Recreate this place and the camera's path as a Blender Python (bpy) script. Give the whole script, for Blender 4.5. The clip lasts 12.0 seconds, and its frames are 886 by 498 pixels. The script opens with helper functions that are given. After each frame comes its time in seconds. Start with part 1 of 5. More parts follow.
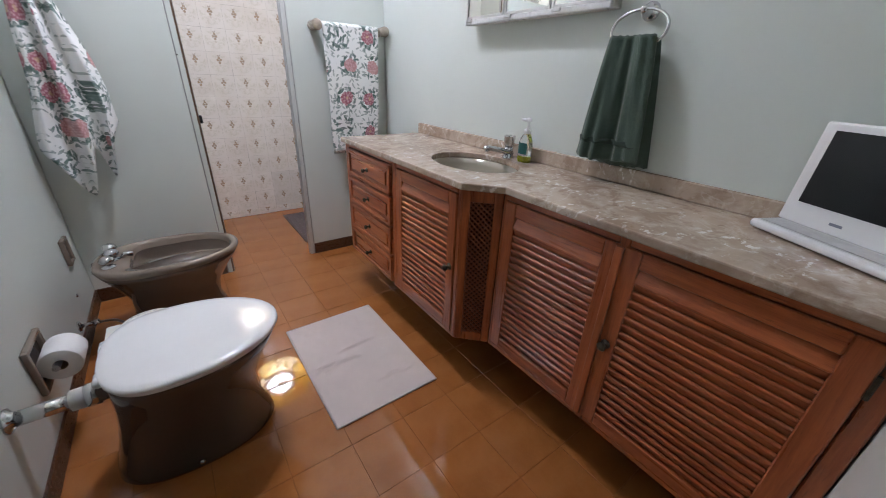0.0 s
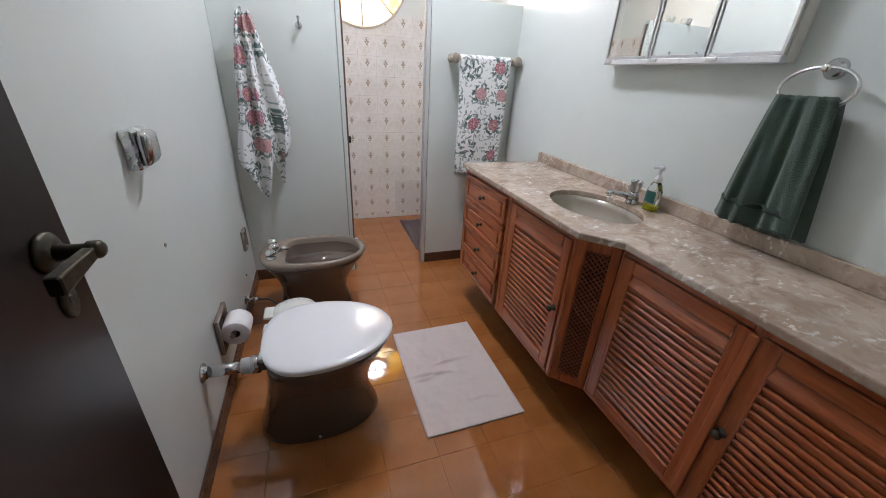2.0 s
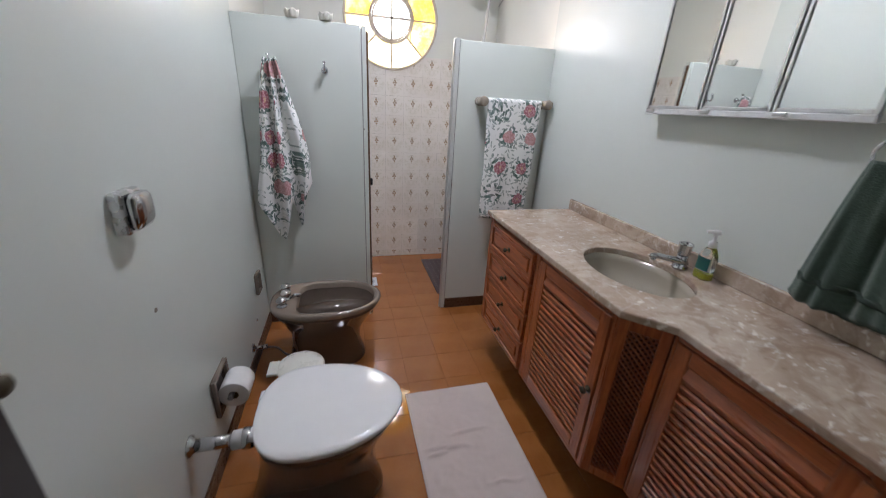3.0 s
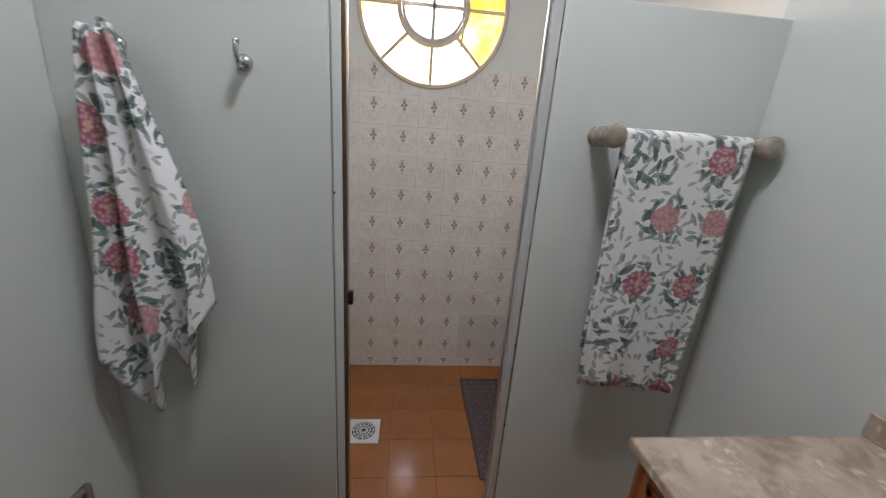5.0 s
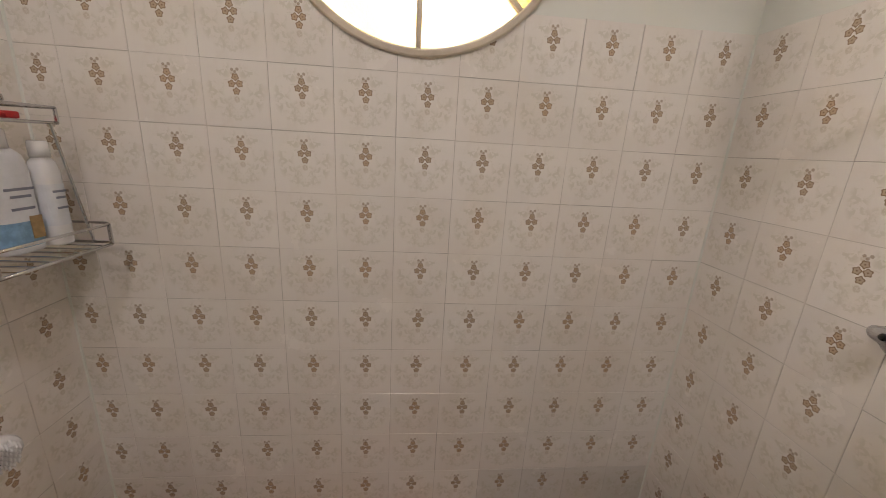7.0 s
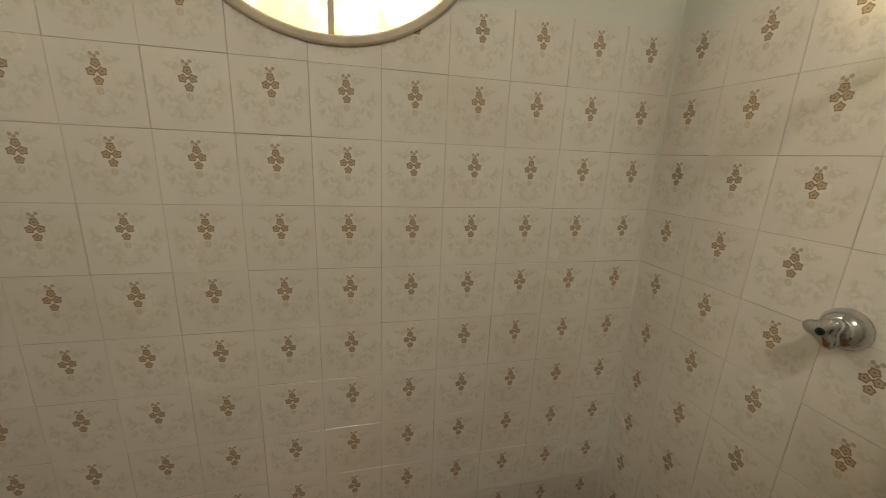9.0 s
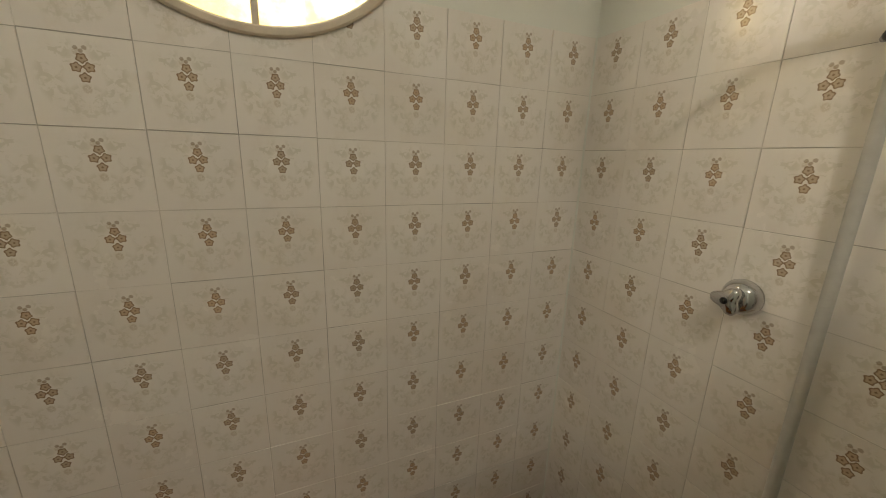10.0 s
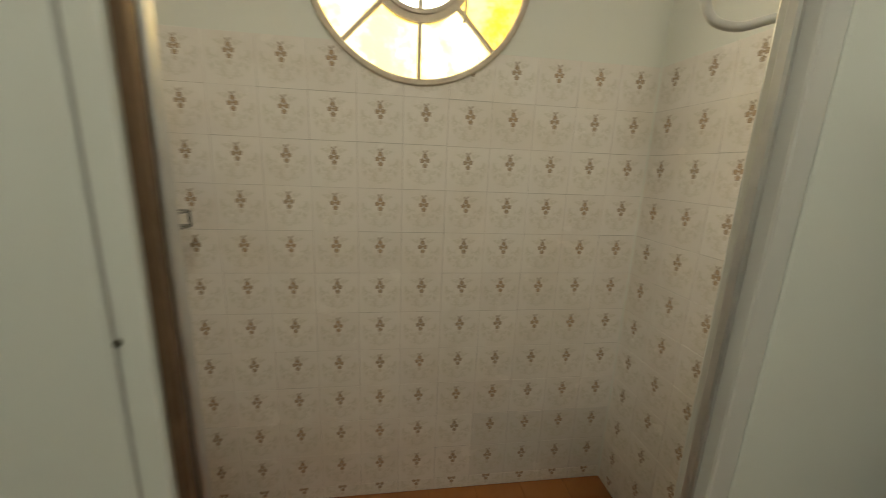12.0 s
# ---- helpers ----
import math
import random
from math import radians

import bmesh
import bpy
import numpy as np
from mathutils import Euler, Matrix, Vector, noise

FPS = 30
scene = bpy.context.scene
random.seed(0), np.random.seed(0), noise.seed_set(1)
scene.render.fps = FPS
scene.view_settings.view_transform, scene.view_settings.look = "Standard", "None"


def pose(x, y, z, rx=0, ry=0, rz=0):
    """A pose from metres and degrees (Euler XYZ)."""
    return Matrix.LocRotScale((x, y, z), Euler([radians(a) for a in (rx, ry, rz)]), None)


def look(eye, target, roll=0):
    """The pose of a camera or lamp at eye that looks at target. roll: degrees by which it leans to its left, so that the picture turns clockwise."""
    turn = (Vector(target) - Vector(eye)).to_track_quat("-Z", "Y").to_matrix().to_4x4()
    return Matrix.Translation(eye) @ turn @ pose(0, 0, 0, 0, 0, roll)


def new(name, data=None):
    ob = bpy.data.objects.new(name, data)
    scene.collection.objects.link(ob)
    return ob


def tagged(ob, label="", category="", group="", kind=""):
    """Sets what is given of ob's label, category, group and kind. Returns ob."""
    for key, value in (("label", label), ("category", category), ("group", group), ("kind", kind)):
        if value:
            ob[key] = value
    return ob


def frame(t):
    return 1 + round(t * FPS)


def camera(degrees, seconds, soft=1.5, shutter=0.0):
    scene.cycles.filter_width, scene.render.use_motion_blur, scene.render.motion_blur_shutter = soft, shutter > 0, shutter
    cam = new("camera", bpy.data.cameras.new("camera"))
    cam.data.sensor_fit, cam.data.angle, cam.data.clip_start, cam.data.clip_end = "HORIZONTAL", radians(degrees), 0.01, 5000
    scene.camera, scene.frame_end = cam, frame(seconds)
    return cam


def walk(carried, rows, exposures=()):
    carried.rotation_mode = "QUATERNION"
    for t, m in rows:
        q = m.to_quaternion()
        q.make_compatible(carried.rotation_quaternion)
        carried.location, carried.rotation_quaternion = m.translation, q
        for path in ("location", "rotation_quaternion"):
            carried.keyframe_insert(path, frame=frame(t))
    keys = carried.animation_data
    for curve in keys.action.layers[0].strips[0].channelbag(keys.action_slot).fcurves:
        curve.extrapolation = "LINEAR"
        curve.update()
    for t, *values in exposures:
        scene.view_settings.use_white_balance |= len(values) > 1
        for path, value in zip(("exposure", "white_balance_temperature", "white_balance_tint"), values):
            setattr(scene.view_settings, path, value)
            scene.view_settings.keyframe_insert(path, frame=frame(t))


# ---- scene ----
cam = camera(101.3, 12.0, soft=0.9, shutter=0.25)
PATH = [
    (0, (-1.237, -3.377, 1.158), (-0.155, -1.928, 0.302), 2.5),
    (0.5, (-1.269, -3.372, 1.17), (-0.305, -1.844, 0.311), 2.7),
    (1, (-1.283, -3.368, 1.194), (-0.448, -1.77, 0.328), 2.9),
    (1.5, (-1.302, -3.364, 1.238), (-0.592, -1.708, 0.368), 3.1),
    (2, (-1.296, -3.37, 1.29), (-0.681, -1.672, 0.43), 3.2),
    (2.5, (-1.288, -3.357, 1.334), (-0.743, -1.622, 0.501), 3.3),
    (3, (-1.229, -3.204, 1.352), (-0.732, -1.41, 0.62), 3.4),
    (3.2, (-1.178, -3.096, 1.368), (-0.719, -1.262, 0.709), 3.3),
    (3.5, (-1.141, -2.954, 1.4), (-0.725, -1.086, 0.817), 3.3),
    (3.7, (-1.113, -2.862, 1.39), (-0.732, -0.976, 0.844), 3.5),
    (5.5, (-0.904, -1.62, 1.352), (-0.729, 0.286, 0.772), 3.9),
    (6, (-0.899, -1.345, 1.353), (-0.726, 0.563, 0.776), 3.7),
    (6.5, (-0.877, -1.077, 1.386), (-0.695, 0.836, 0.831), 3.5),
    (8.5, (-0.825, -0.874, 1.371), (-0.539, 1.046, 0.888), 3.0),
    (9, (-0.808, -0.868, 1.376), (-0.346, 1.015, 0.885), 2.5),
    (9.5, (-0.805, -0.862, 1.368), (-0.177, 0.975, 0.887), 2.0),
    (10, (-0.818, -0.865, 1.369), (-0.049, 0.918, 0.89), 1.7),
    (10.5, (-0.836, -0.894, 1.382), (0.005, 0.856, 0.901), 1.4),
    (11, (-0.874, -0.99, 1.393), (-0.031, 0.759, 0.914), 1.4),
    (11.5, (-0.891, -1.122, 1.376), (-0.156, 0.679, 0.91), 1.4),
    (11.8, (-0.917, -1.202, 1.357), (-0.387, 0.671, 0.897), 1.9),
    (12, (-0.933, -1.27, 1.334), (-0.655, 0.662, 0.897), 2.3),
]
# stops, kelvin and tint of the phone's own exposure
EXPOSURES = [
    (0, 0.55, 6150, 18), (2.5, 0.5, 6250, 18), (3.0, 0.16, 6250, 18), (3.2, 0.08, 6230, 18), (3.5, -0.22, 6250, 18), (5.5, -0.3, 6750, 17), (6.5, -0.25, 7500, 24),
    (8.5, -0.42, 8500, 6), (9.2, -0.62, 9200, 8), (10.3, -0.6, 8700, 8), (11, -0.52, 8500, 6), (12, -0.5, 9000, 4),
]
walk(cam, [(t, look(eye, target, roll)) for t, eye, target, roll in PATH], EXPOSURES)

# ---- world and lights ----
world = bpy.data.worlds.new("sky")
scene.world = world
world.use_nodes = True
wn = world.node_tree.nodes
sky = wn.new("ShaderNodeTexSky")
sky.sky_type = "NISHITA"
sky.sun_disc = False
sky.sun_elevation = radians(50)
sky.sun_rotation = radians(20)
world.node_tree.links.new(sky.outputs[0], wn["Background"].inputs[0])
wn["Background"].inputs[1].default_value = 0.15


# bright sky glare in the opening behind the clear centre pane
glare = bpy.data.lights.new("window_daylight", "AREA")
glare.shape, glare.size, glare.energy, glare.color = "DISK", 0.28, 3.3, (0.9, 0.95, 1.0)
new("window_daylight", glare).matrix_world = look((-0.852, 0.05, 1.948), (-0.2, -1.2, 1.1))

# ---- small mesh helpers ----


def obj(name, bm, material, smooth=False):
    me = bpy.data.meshes.new(name)
    bmesh.ops.recalc_face_normals(bm, faces=bm.faces)
    bm.to_mesh(me)
    bm.free()
    for p in me.polygons:
        p.use_smooth = smooth
    me.materials.append(material)
    return new(name, me)


def thing(name, x, y, z, label, category, group="", kind=""):
    """An Empty at the base of a thing; its parts are given in world metres."""
    e = new(name)
    e.empty_display_size = 0.05
    e.location = (x, y, z)
    return tagged(e, label, category, group, kind)


def part(name, bm, material, parent, label="", smooth=False):
    ob = obj(name, bm, material, smooth)
    ob.parent = parent
    if parent.type == "EMPTY":
        ob.matrix_parent_inverse = Matrix.Translation(-parent.location)
    return tagged(ob, label)


def structure(name, bm, material, label, category, smooth=False):
    return tagged(obj(name, bm, material, smooth), label, category, kind="structure")


def box(x0, x1, y0, y1, z0, z1, bevel=0.0, seg=2, bm=None, turn=None):
    own = bmesh.new()
    bmesh.ops.create_cube(own, size=1.0)
    for v in own.verts:
        v.co = Vector(((x0 + x1) / 2 + v.co.x * (x1 - x0), (y0 + y1) / 2 + v.co.y * (y1 - y0), (z0 + z1) / 2 + v.co.z * (z1 - z0)))
    if bevel:
        bmesh.ops.bevel(own, geom=list(own.edges), offset=bevel, segments=seg, affect="EDGES", profile=0.5)
    if turn is not None:
        own.transform(turn)
    return add(bm, own)


def add(bm, own):
    if bm is None:
        return own
    me = bpy.data.meshes.new("tmp")
    own.to_mesh(me)
    own.free()
    bm.from_mesh(me)
    bpy.data.meshes.remove(me)
    return bm


def loft(rings, bm=None, closed=True, cap0=True, cap1=True):
    """Skins rings of points, all of one length."""
    own = bmesh.new()
    rows = [[own.verts.new(p) for p in r] for r in rings]
    n = len(rows[0])
    for a, b in zip(rows, rows[1:]):
        for i in range(n if closed else n - 1):
            j = (i + 1) % n
            own.faces.new((a[i], a[j], b[j], b[i]))
    if closed and cap0:
        own.faces.new(rows[0][::-1])
    if closed and cap1:
        own.faces.new(rows[-1])
    return add(bm, own)


def ring(c, r, axis, n=16, up=None):
    a = Vector(axis).normalized()
    u = a.orthogonal().normalized() if up is None else (Vector(up) - a * a.dot(Vector(up))).normalized()
    v = a.cross(u)
    return [Vector(c) + r * (math.cos(2 * math.pi * i / n) * u + math.sin(2 * math.pi * i / n) * v) for i in range(n)]


def lathe(base, axis, profile, n=24, bm=None):
    """profile: pairs of the way along the axis and the radius."""
    a = Vector(axis).normalized()
    hollow = profile[0] == profile[-1]
    return loft([ring(Vector(base) + a * h, max(r, 1e-4), a, n, a.orthogonal()) for h, r in profile], bm, cap0=not hollow, cap1=not hollow)


def tube(points, r, n=10, bm=None, closed=False):
    pts = [Vector(p) for p in points]
    out = []
    u = None
    for i, p in enumerate(pts):
        if closed:
            d = pts[(i + 1) % len(pts)] - pts[i - 1]
        else:
            d = pts[min(i + 1, len(pts) - 1)] - pts[max(i - 1, 0)]
        d.normalize()
        u = d.orthogonal().normalized() if u is None else (u - d * d.dot(u)).normalized()
        out.append(ring(p, r[i] if isinstance(r, (list, tuple)) else r, d, n, u))
    if closed:
        out.append(out[0])
        return loft(out, bm, cap0=False, cap1=False)
    return loft(out, bm)


def arc(c, r, a0, a1, n, u=(1, 0, 0), v=(0, 0, 1)):
    c, u, v = Vector(c), Vector(u), Vector(v)
    return [c + r * (math.cos(radians(a0 + (a1 - a0) * i / n)) * u + math.sin(radians(a0 + (a1 - a0) * i / n)) * v) for i in range(n + 1)]


def smooth_line(points, n=8):
    """A Catmull-Rom line through the points."""
    p = [Vector(q) for q in points]
    p = [2 * p[0] - p[1]] + p + [2 * p[-1] - p[-2]]
    out = []
    for i in range(1, len(p) - 2):
        for k in range(n):
            t = k / n
            out.append(0.5 * (2 * p[i] + (p[i + 1] - p[i - 1]) * t + (2 * p[i - 1] - 5 * p[i] + 4 * p[i + 1] - p[i + 2]) * t * t + (3 * p[i] - p[i - 1] - 3 * p[i + 1] + p[i + 2]) * t ** 3))
    return out + [p[-2]]


def oval(cx, cy, z, ax, ay, n=40, power=2.0):
    out = []
    for i in range(n):
        c, s = math.cos(2 * math.pi * i / n), math.sin(2 * math.pi * i / n)
        out.append((cx + ax * math.copysign(abs(c) ** (2 / power), c), cy + ay * math.copysign(abs(s) ** (2 / power), s), z))
    return out

# ---- materials ----


class Nodes:
    """Short hand for a node material."""

    def __init__(self, name, rough=0.5, metal=0.0, colour=(0.5, 0.5, 0.5)):
        self.m = bpy.data.materials.new(name)
        self.m.use_nodes = True
        self.t = self.m.node_tree
        self.b = self.t.nodes["Principled BSDF"]
        self.b.inputs["Roughness"].default_value = rough
        self.b.inputs["Metallic"].default_value = metal
        self.b.inputs["Base Color"].default_value = (*colour, 1)

    def put(self, socket, value):
        if isinstance(value, bpy.types.NodeSocket):
            self.t.links.new(value, socket)
        elif value is not None:
            socket.default_value = value

    def node(self, kind, **inputs):
        n = self.t.nodes.new(kind)
        for k, v in inputs.items():
            self.put(n.inputs[int(k[1:]) if k[0] == "i" and k[1:].isdigit() else k.replace("_", " ")], v)
        return n

    def math(self, op, a, b=None, c=None, clamp=False):
        n = self.node("ShaderNodeMath", i0=a, i1=b, i2=c)
        n.operation, n.use_clamp = op, clamp
        return n.outputs[0]

    def vmath(self, op, a, b=None):
        n = self.node("ShaderNodeVectorMath", i0=a, i1=b)
        n.operation = op
        return n.outputs["Value" if op in ("DISTANCE", "LENGTH") else "Vector"]

    def coords(self, scale=(1, 1, 1), kind="Object", turn=(0, 0, 0)):
        c = self.t.nodes.new("ShaderNodeTexCoord").outputs[kind]
        n = self.node("ShaderNodeMapping", Vector=c, Scale=scale, Rotation=turn)
        return n.outputs[0]

    def noise(self, co, scale, detail=4.0, rough=0.6, distortion=0.0):
        n = self.node("ShaderNodeTexNoise", Vector=co, Scale=scale, Detail=detail, Roughness=rough, Distortion=distortion)
        return n.outputs[0]

    def voronoi(self, co, scale, feature="F1", randomness=1.0):
        n = self.node("ShaderNodeTexVoronoi", Vector=co, Scale=scale, Randomness=randomness)
        n.feature = feature
        return n

    def voronoi2(self, co, scale, feature="F1", randomness=1.0):
        n = self.voronoi(co, scale, feature, randomness)
        n.voronoi_dimensions = "2D"
        return n

    def step(self, v, lo, hi, a=0.0, b=1.0):
        n = self.node("ShaderNodeMapRange", i0=v, i1=lo, i2=hi, i3=a, i4=b)
        n.interpolation_type = "SMOOTHSTEP"
        return n.outputs[0]

    def mix(self, f, a, b):
        n = self.t.nodes.new("ShaderNodeMix")
        n.data_type = "RGBA"
        self.put(n.inputs[0], f)
        self.put(n.inputs[6], (*a, 1) if isinstance(a, tuple) else a)
        self.put(n.inputs[7], (*b, 1) if isinstance(b, tuple) else b)
        return n.outputs[2]

    def random(self):
        return self.t.nodes.new("ShaderNodeObjectInfo").outputs["Random"]

    def colour(self, v):
        self.put(self.b.inputs["Base Color"], v)

    def rough(self, v):
        self.put(self.b.inputs["Roughness"], v)

    def bump(self, h, strength=0.2, distance=0.01):
        n = self.node("ShaderNodeBump", Strength=strength, Distance=distance, Height=h)
        self.t.links.new(n.outputs[0], self.b.inputs["Normal"])


def plaster(name, tone):
    k = Nodes(name, 0.28)
    co = k.coords()
    big, fine = k.noise(co, 1.1, 3), k.noise(co, 60, 4)
    k.colour(k.mix(k.step(big, 0.25, 0.75), tuple(c * 0.94 for c in tone), tone))
    k.rough(k.step(fine, 0.2, 0.8, 0.285, 0.315))
    k.bump(fine, 0.02, 0.002)
    return k.m


def wall_tile(name="flower_wall_tile", tone=1.0):
    """Cream glazed tile, 15 cm, with a spray of small brown flowers and a faint leaf scroll. Local x to the right, z up."""
    k = Nodes(name, 0.16)
    raw = k.t.nodes.new("ShaderNodeTexCoord").outputs["Object"]
    sp = k.node("ShaderNodeSeparateXYZ", Vector=raw)
    flat = k.node("ShaderNodeCombineXYZ", X=sp.outputs[0], Y=0.0, Z=sp.outputs[2]).outputs[0]
    wob = k.noise(flat, 260, 2)
    rnd = k.random()
    # four five-cornered flowers with a dark outline and eye
    d = None
    for x, z, turn in ((0.0005, 0.0375, 0.3), (-0.0085, 0.0225, 1.1), (0.009, 0.0235, 0.7), (0.0012, 0.0065, -0.3)):
        off = k.vmath("SUBTRACT", flat, (x, 0, z))
        o = k.node("ShaderNodeSeparateXYZ", Vector=off)
        ang = k.math("ADD", k.math("ARCTAN2", o.outputs[2], o.outputs[0]), turn)
        lobe = k.math("ADD", k.math("MULTIPLY", k.math("COSINE", k.math("MULTIPLY", ang, 5.0)), -0.13), 1.0)
        e = k.math("MULTIPLY", k.vmath("LENGTH", off), lobe)
        d = e if d is None else k.math("MINIMUM", d, e)
    d = k.math("ADD", d, k.math("MULTIPLY", k.math("SUBTRACT", wob, 0.5), 0.0022))
    fill = k.step(d, 0.0082, 0.0070)
    line = k.math("MAXIMUM", k.math("MULTIPLY", fill, k.step(d, 0.0048, 0.0065)), k.step(d, 0.0022, 0.0012))
    # buds over the spray, leaves beside it and one faded flower under it
    bud = None
    for x, z in ((-0.0055, 0.0535), (0.0065, 0.0545), (0.001, 0.049)):
        e = k.vmath("DISTANCE", flat, (x, 0, z))
        bud = e if bud is None else k.math("MINIMUM", bud, e)
    bud = k.step(k.math("ADD", bud, k.math("MULTIPLY", k.math("SUBTRACT", wob, 0.5), 0.003)), 0.0042, 0.0026)
    petal = None
    for x, z in ((0.0005, -0.0105), (0.0015, -0.0125), (-0.004, 0.047)):
        e = k.vmath("DISTANCE", flat, (x, 0, z))
        petal = e if petal is None else k.math("MINIMUM", petal, e)
    petal = k.math("MULTIPLY", k.step(k.math("ADD", petal, k.math("MULTIPLY", k.math("SUBTRACT", wob, 0.5), 0.008)), 0.0075, 0.005), k.step(wob, 0.36, 0.5))
    # faint mirrored scroll of grey-green leaves round the spray
    mirror = k.node("ShaderNodeCombineXYZ", X=k.math("ABSOLUTE", sp.outputs[0]), Y=0.0, Z=sp.outputs[2]).outputs[0]
    bow = k.vmath("DISTANCE", flat, (0, 0, 0.004))
    band = k.math("MULTIPLY", k.step(bow, 0.024, 0.036), k.step(bow, 0.070, 0.056))
    side = k.step(k.math("ABSOLUTE", sp.outputs[0]), 0.004, 0.02)
    leaf = k.step(k.noise(mirror, 62, 3, 0.6, 1.2), 0.47, 0.58)
    under = k.math("MULTIPLY", k.step(k.vmath("DISTANCE", flat, (0, 0, -0.033)), 0.034, 0.024), k.step(k.noise(mirror, 95, 3, 0.6, 0.8), 0.47, 0.58))
    faint = k.math("MAXIMUM", k.math("MULTIPLY", k.math("MULTIPLY", band, side), leaf), k.math("MULTIPLY", under, 0.8))
    base = k.mix(rnd, (0.845 * tone, 0.80 * tone, 0.75 * tone), (0.88 * tone, 0.84 * tone, 0.79 * tone))
    blot = k.noise(k.coords(), 22, 3)
    base = k.mix(k.math("MULTIPLY", k.step(blot, 0.5, 0.75), 0.2), base, (0.68, 0.60, 0.49))
    # soap film and water stains run over many tiles
    where = k.t.nodes.new("ShaderNodeNewGeometry").outputs["Position"]
    film = k.noise(where, 2.3, 4, 0.6, 0.4)
    base = k.mix(k.math("MULTIPLY", k.step(film, 0.47, 0.72), 0.3), base, (0.68, 0.59, 0.485))
    base = k.mix(k.math("MULTIPLY", faint, 0.42), base, (0.60, 0.565, 0.46))
    base = k.mix(k.math("MULTIPLY", petal, 0.42), base, (0.50, 0.41, 0.29))
    tint = k.mix(rnd, (0.50, 0.30, 0.135), (0.40, 0.28, 0.155))
    base = k.mix(k.math("MULTIPLY", bud, 0.6), base, (0.30, 0.20, 0.11))
    base = k.mix(k.math("MULTIPLY", fill, 0.72), base, tint)
    base = k.mix(k.math("MULTIPLY", line, 0.7), base, (0.19, 0.105, 0.05))
    k.colour(base)
    k.rough(k.step(k.noise(where, 9, 4), 0.3, 0.75, 0.12, 0.3))
    k.bump(k.noise(k.coords(), 14, 2), 0.09, 0.004)
    return k.m


def floor_tile():
    k = Nodes("glazed_floor_tile", 0.12)
    co = k.coords()
    rnd = k.random()
    big, fine = k.noise(co, 7, 4), k.noise(co, 90, 4)
    a = k.mix(rnd, (0.375, 0.138, 0.037), (0.395, 0.146, 0.040))
    c = k.mix(k.step(big, 0.35, 0.7), a, (0.33, 0.115, 0.030))
    k.colour(k.mix(k.math("MULTIPLY", k.step(fine, 0.55, 0.75), 0.25), c, (0.42, 0.18, 0.06)))
    k.rough(k.step(k.noise(co, 25, 4), 0.35, 0.75, 0.03, 0.075))
    k.b.inputs["IOR"].default_value = 1.75
    k.bump(k.math("ADD", k.noise(co, 8, 2), k.math("MULTIPLY", fine, 0.03)), 0.05, 0.004)
    return k.m


def wood(name, tone, dark, axis):
    """Varnished red wood with the grain along an axis."""
    k = Nodes(name, 0.3)
    s = [26, 26, 26]
    s["xyz".index(axis)] = 1.6
    co = k.coords(tuple(s))
    g = k.noise(co, 2.2, 6, 0.65, 0.4)
    pores = k.noise(co, 9, 3, 0.7)
    rnd = k.random()
    c = k.mix(k.step(g, 0.3, 0.72), dark, tone)
    c = k.mix(k.math("MULTIPLY", rnd, 0.3), c, tuple(v * 1.25 for v in tone))
    k.colour(k.mix(k.math("MULTIPLY", k.step(pores, 0.58, 0.7), 0.5), c, tuple(v * 0.5 for v in dark)))
    k.rough(k.step(g, 0.2, 0.8, 0.24, 0.4))
    k.bump(pores, 0.12, 0.002)
    k.b.inputs["Coat Weight"].default_value = 0.6
    k.b.inputs["Coat Roughness"].default_value = 0.14
    return k.m


def marble():
    k = Nodes("beige_marble", 0.12)
    co = k.coords()
    warp = k.noise(co, 4, 5, 0.6, 0.5)
    cloud = k.noise(co, 16, 6, 0.65, 0.4)
    c = k.mix(k.step(warp, 0.3, 0.7), (0.37, 0.275, 0.205), (0.53, 0.425, 0.335))
    c = k.mix(k.math("MULTIPLY", k.step(cloud, 0.48, 0.7), 0.6), c, (0.64, 0.55, 0.455))
    fleck = k.noise(k.coords((1.0, 1.7, 1.0), turn=(0, 0, 0.5)), 34, 4, 0.55, 0.3)
    zone = k.step(k.noise(co, 6, 3), 0.46, 0.62)
    c = k.mix(k.math("MULTIPLY", k.math("MULTIPLY", k.step(fleck, 0.56, 0.63), zone), 0.85), c, (0.82, 0.77, 0.70))
    c = k.mix(k.math("MULTIPLY", k.step(k.noise(co, 27, 4, 0.6), 0.6, 0.7), 0.5), c, (0.29, 0.20, 0.135))
    c = k.mix(k.math("MULTIPLY", k.step(k.noise(co, 10.5, 5, 0.65, 0.6), 0.5, 0.62), 0.6), c, (0.30, 0.205, 0.145))
    vein = k.step(k.math("ABSOLUTE", k.math("SUBTRACT", k.noise(co, 3.2, 5, 0.6, 0.8), 0.5)), 0.012, 0.0)
    k.colour(k.mix(k.math("MULTIPLY", vein, 0.35), c, (0.62, 0.55, 0.47)))
    k.rough(k.step(cloud, 0.3, 0.7, 0.09, 0.2))
    return k.m


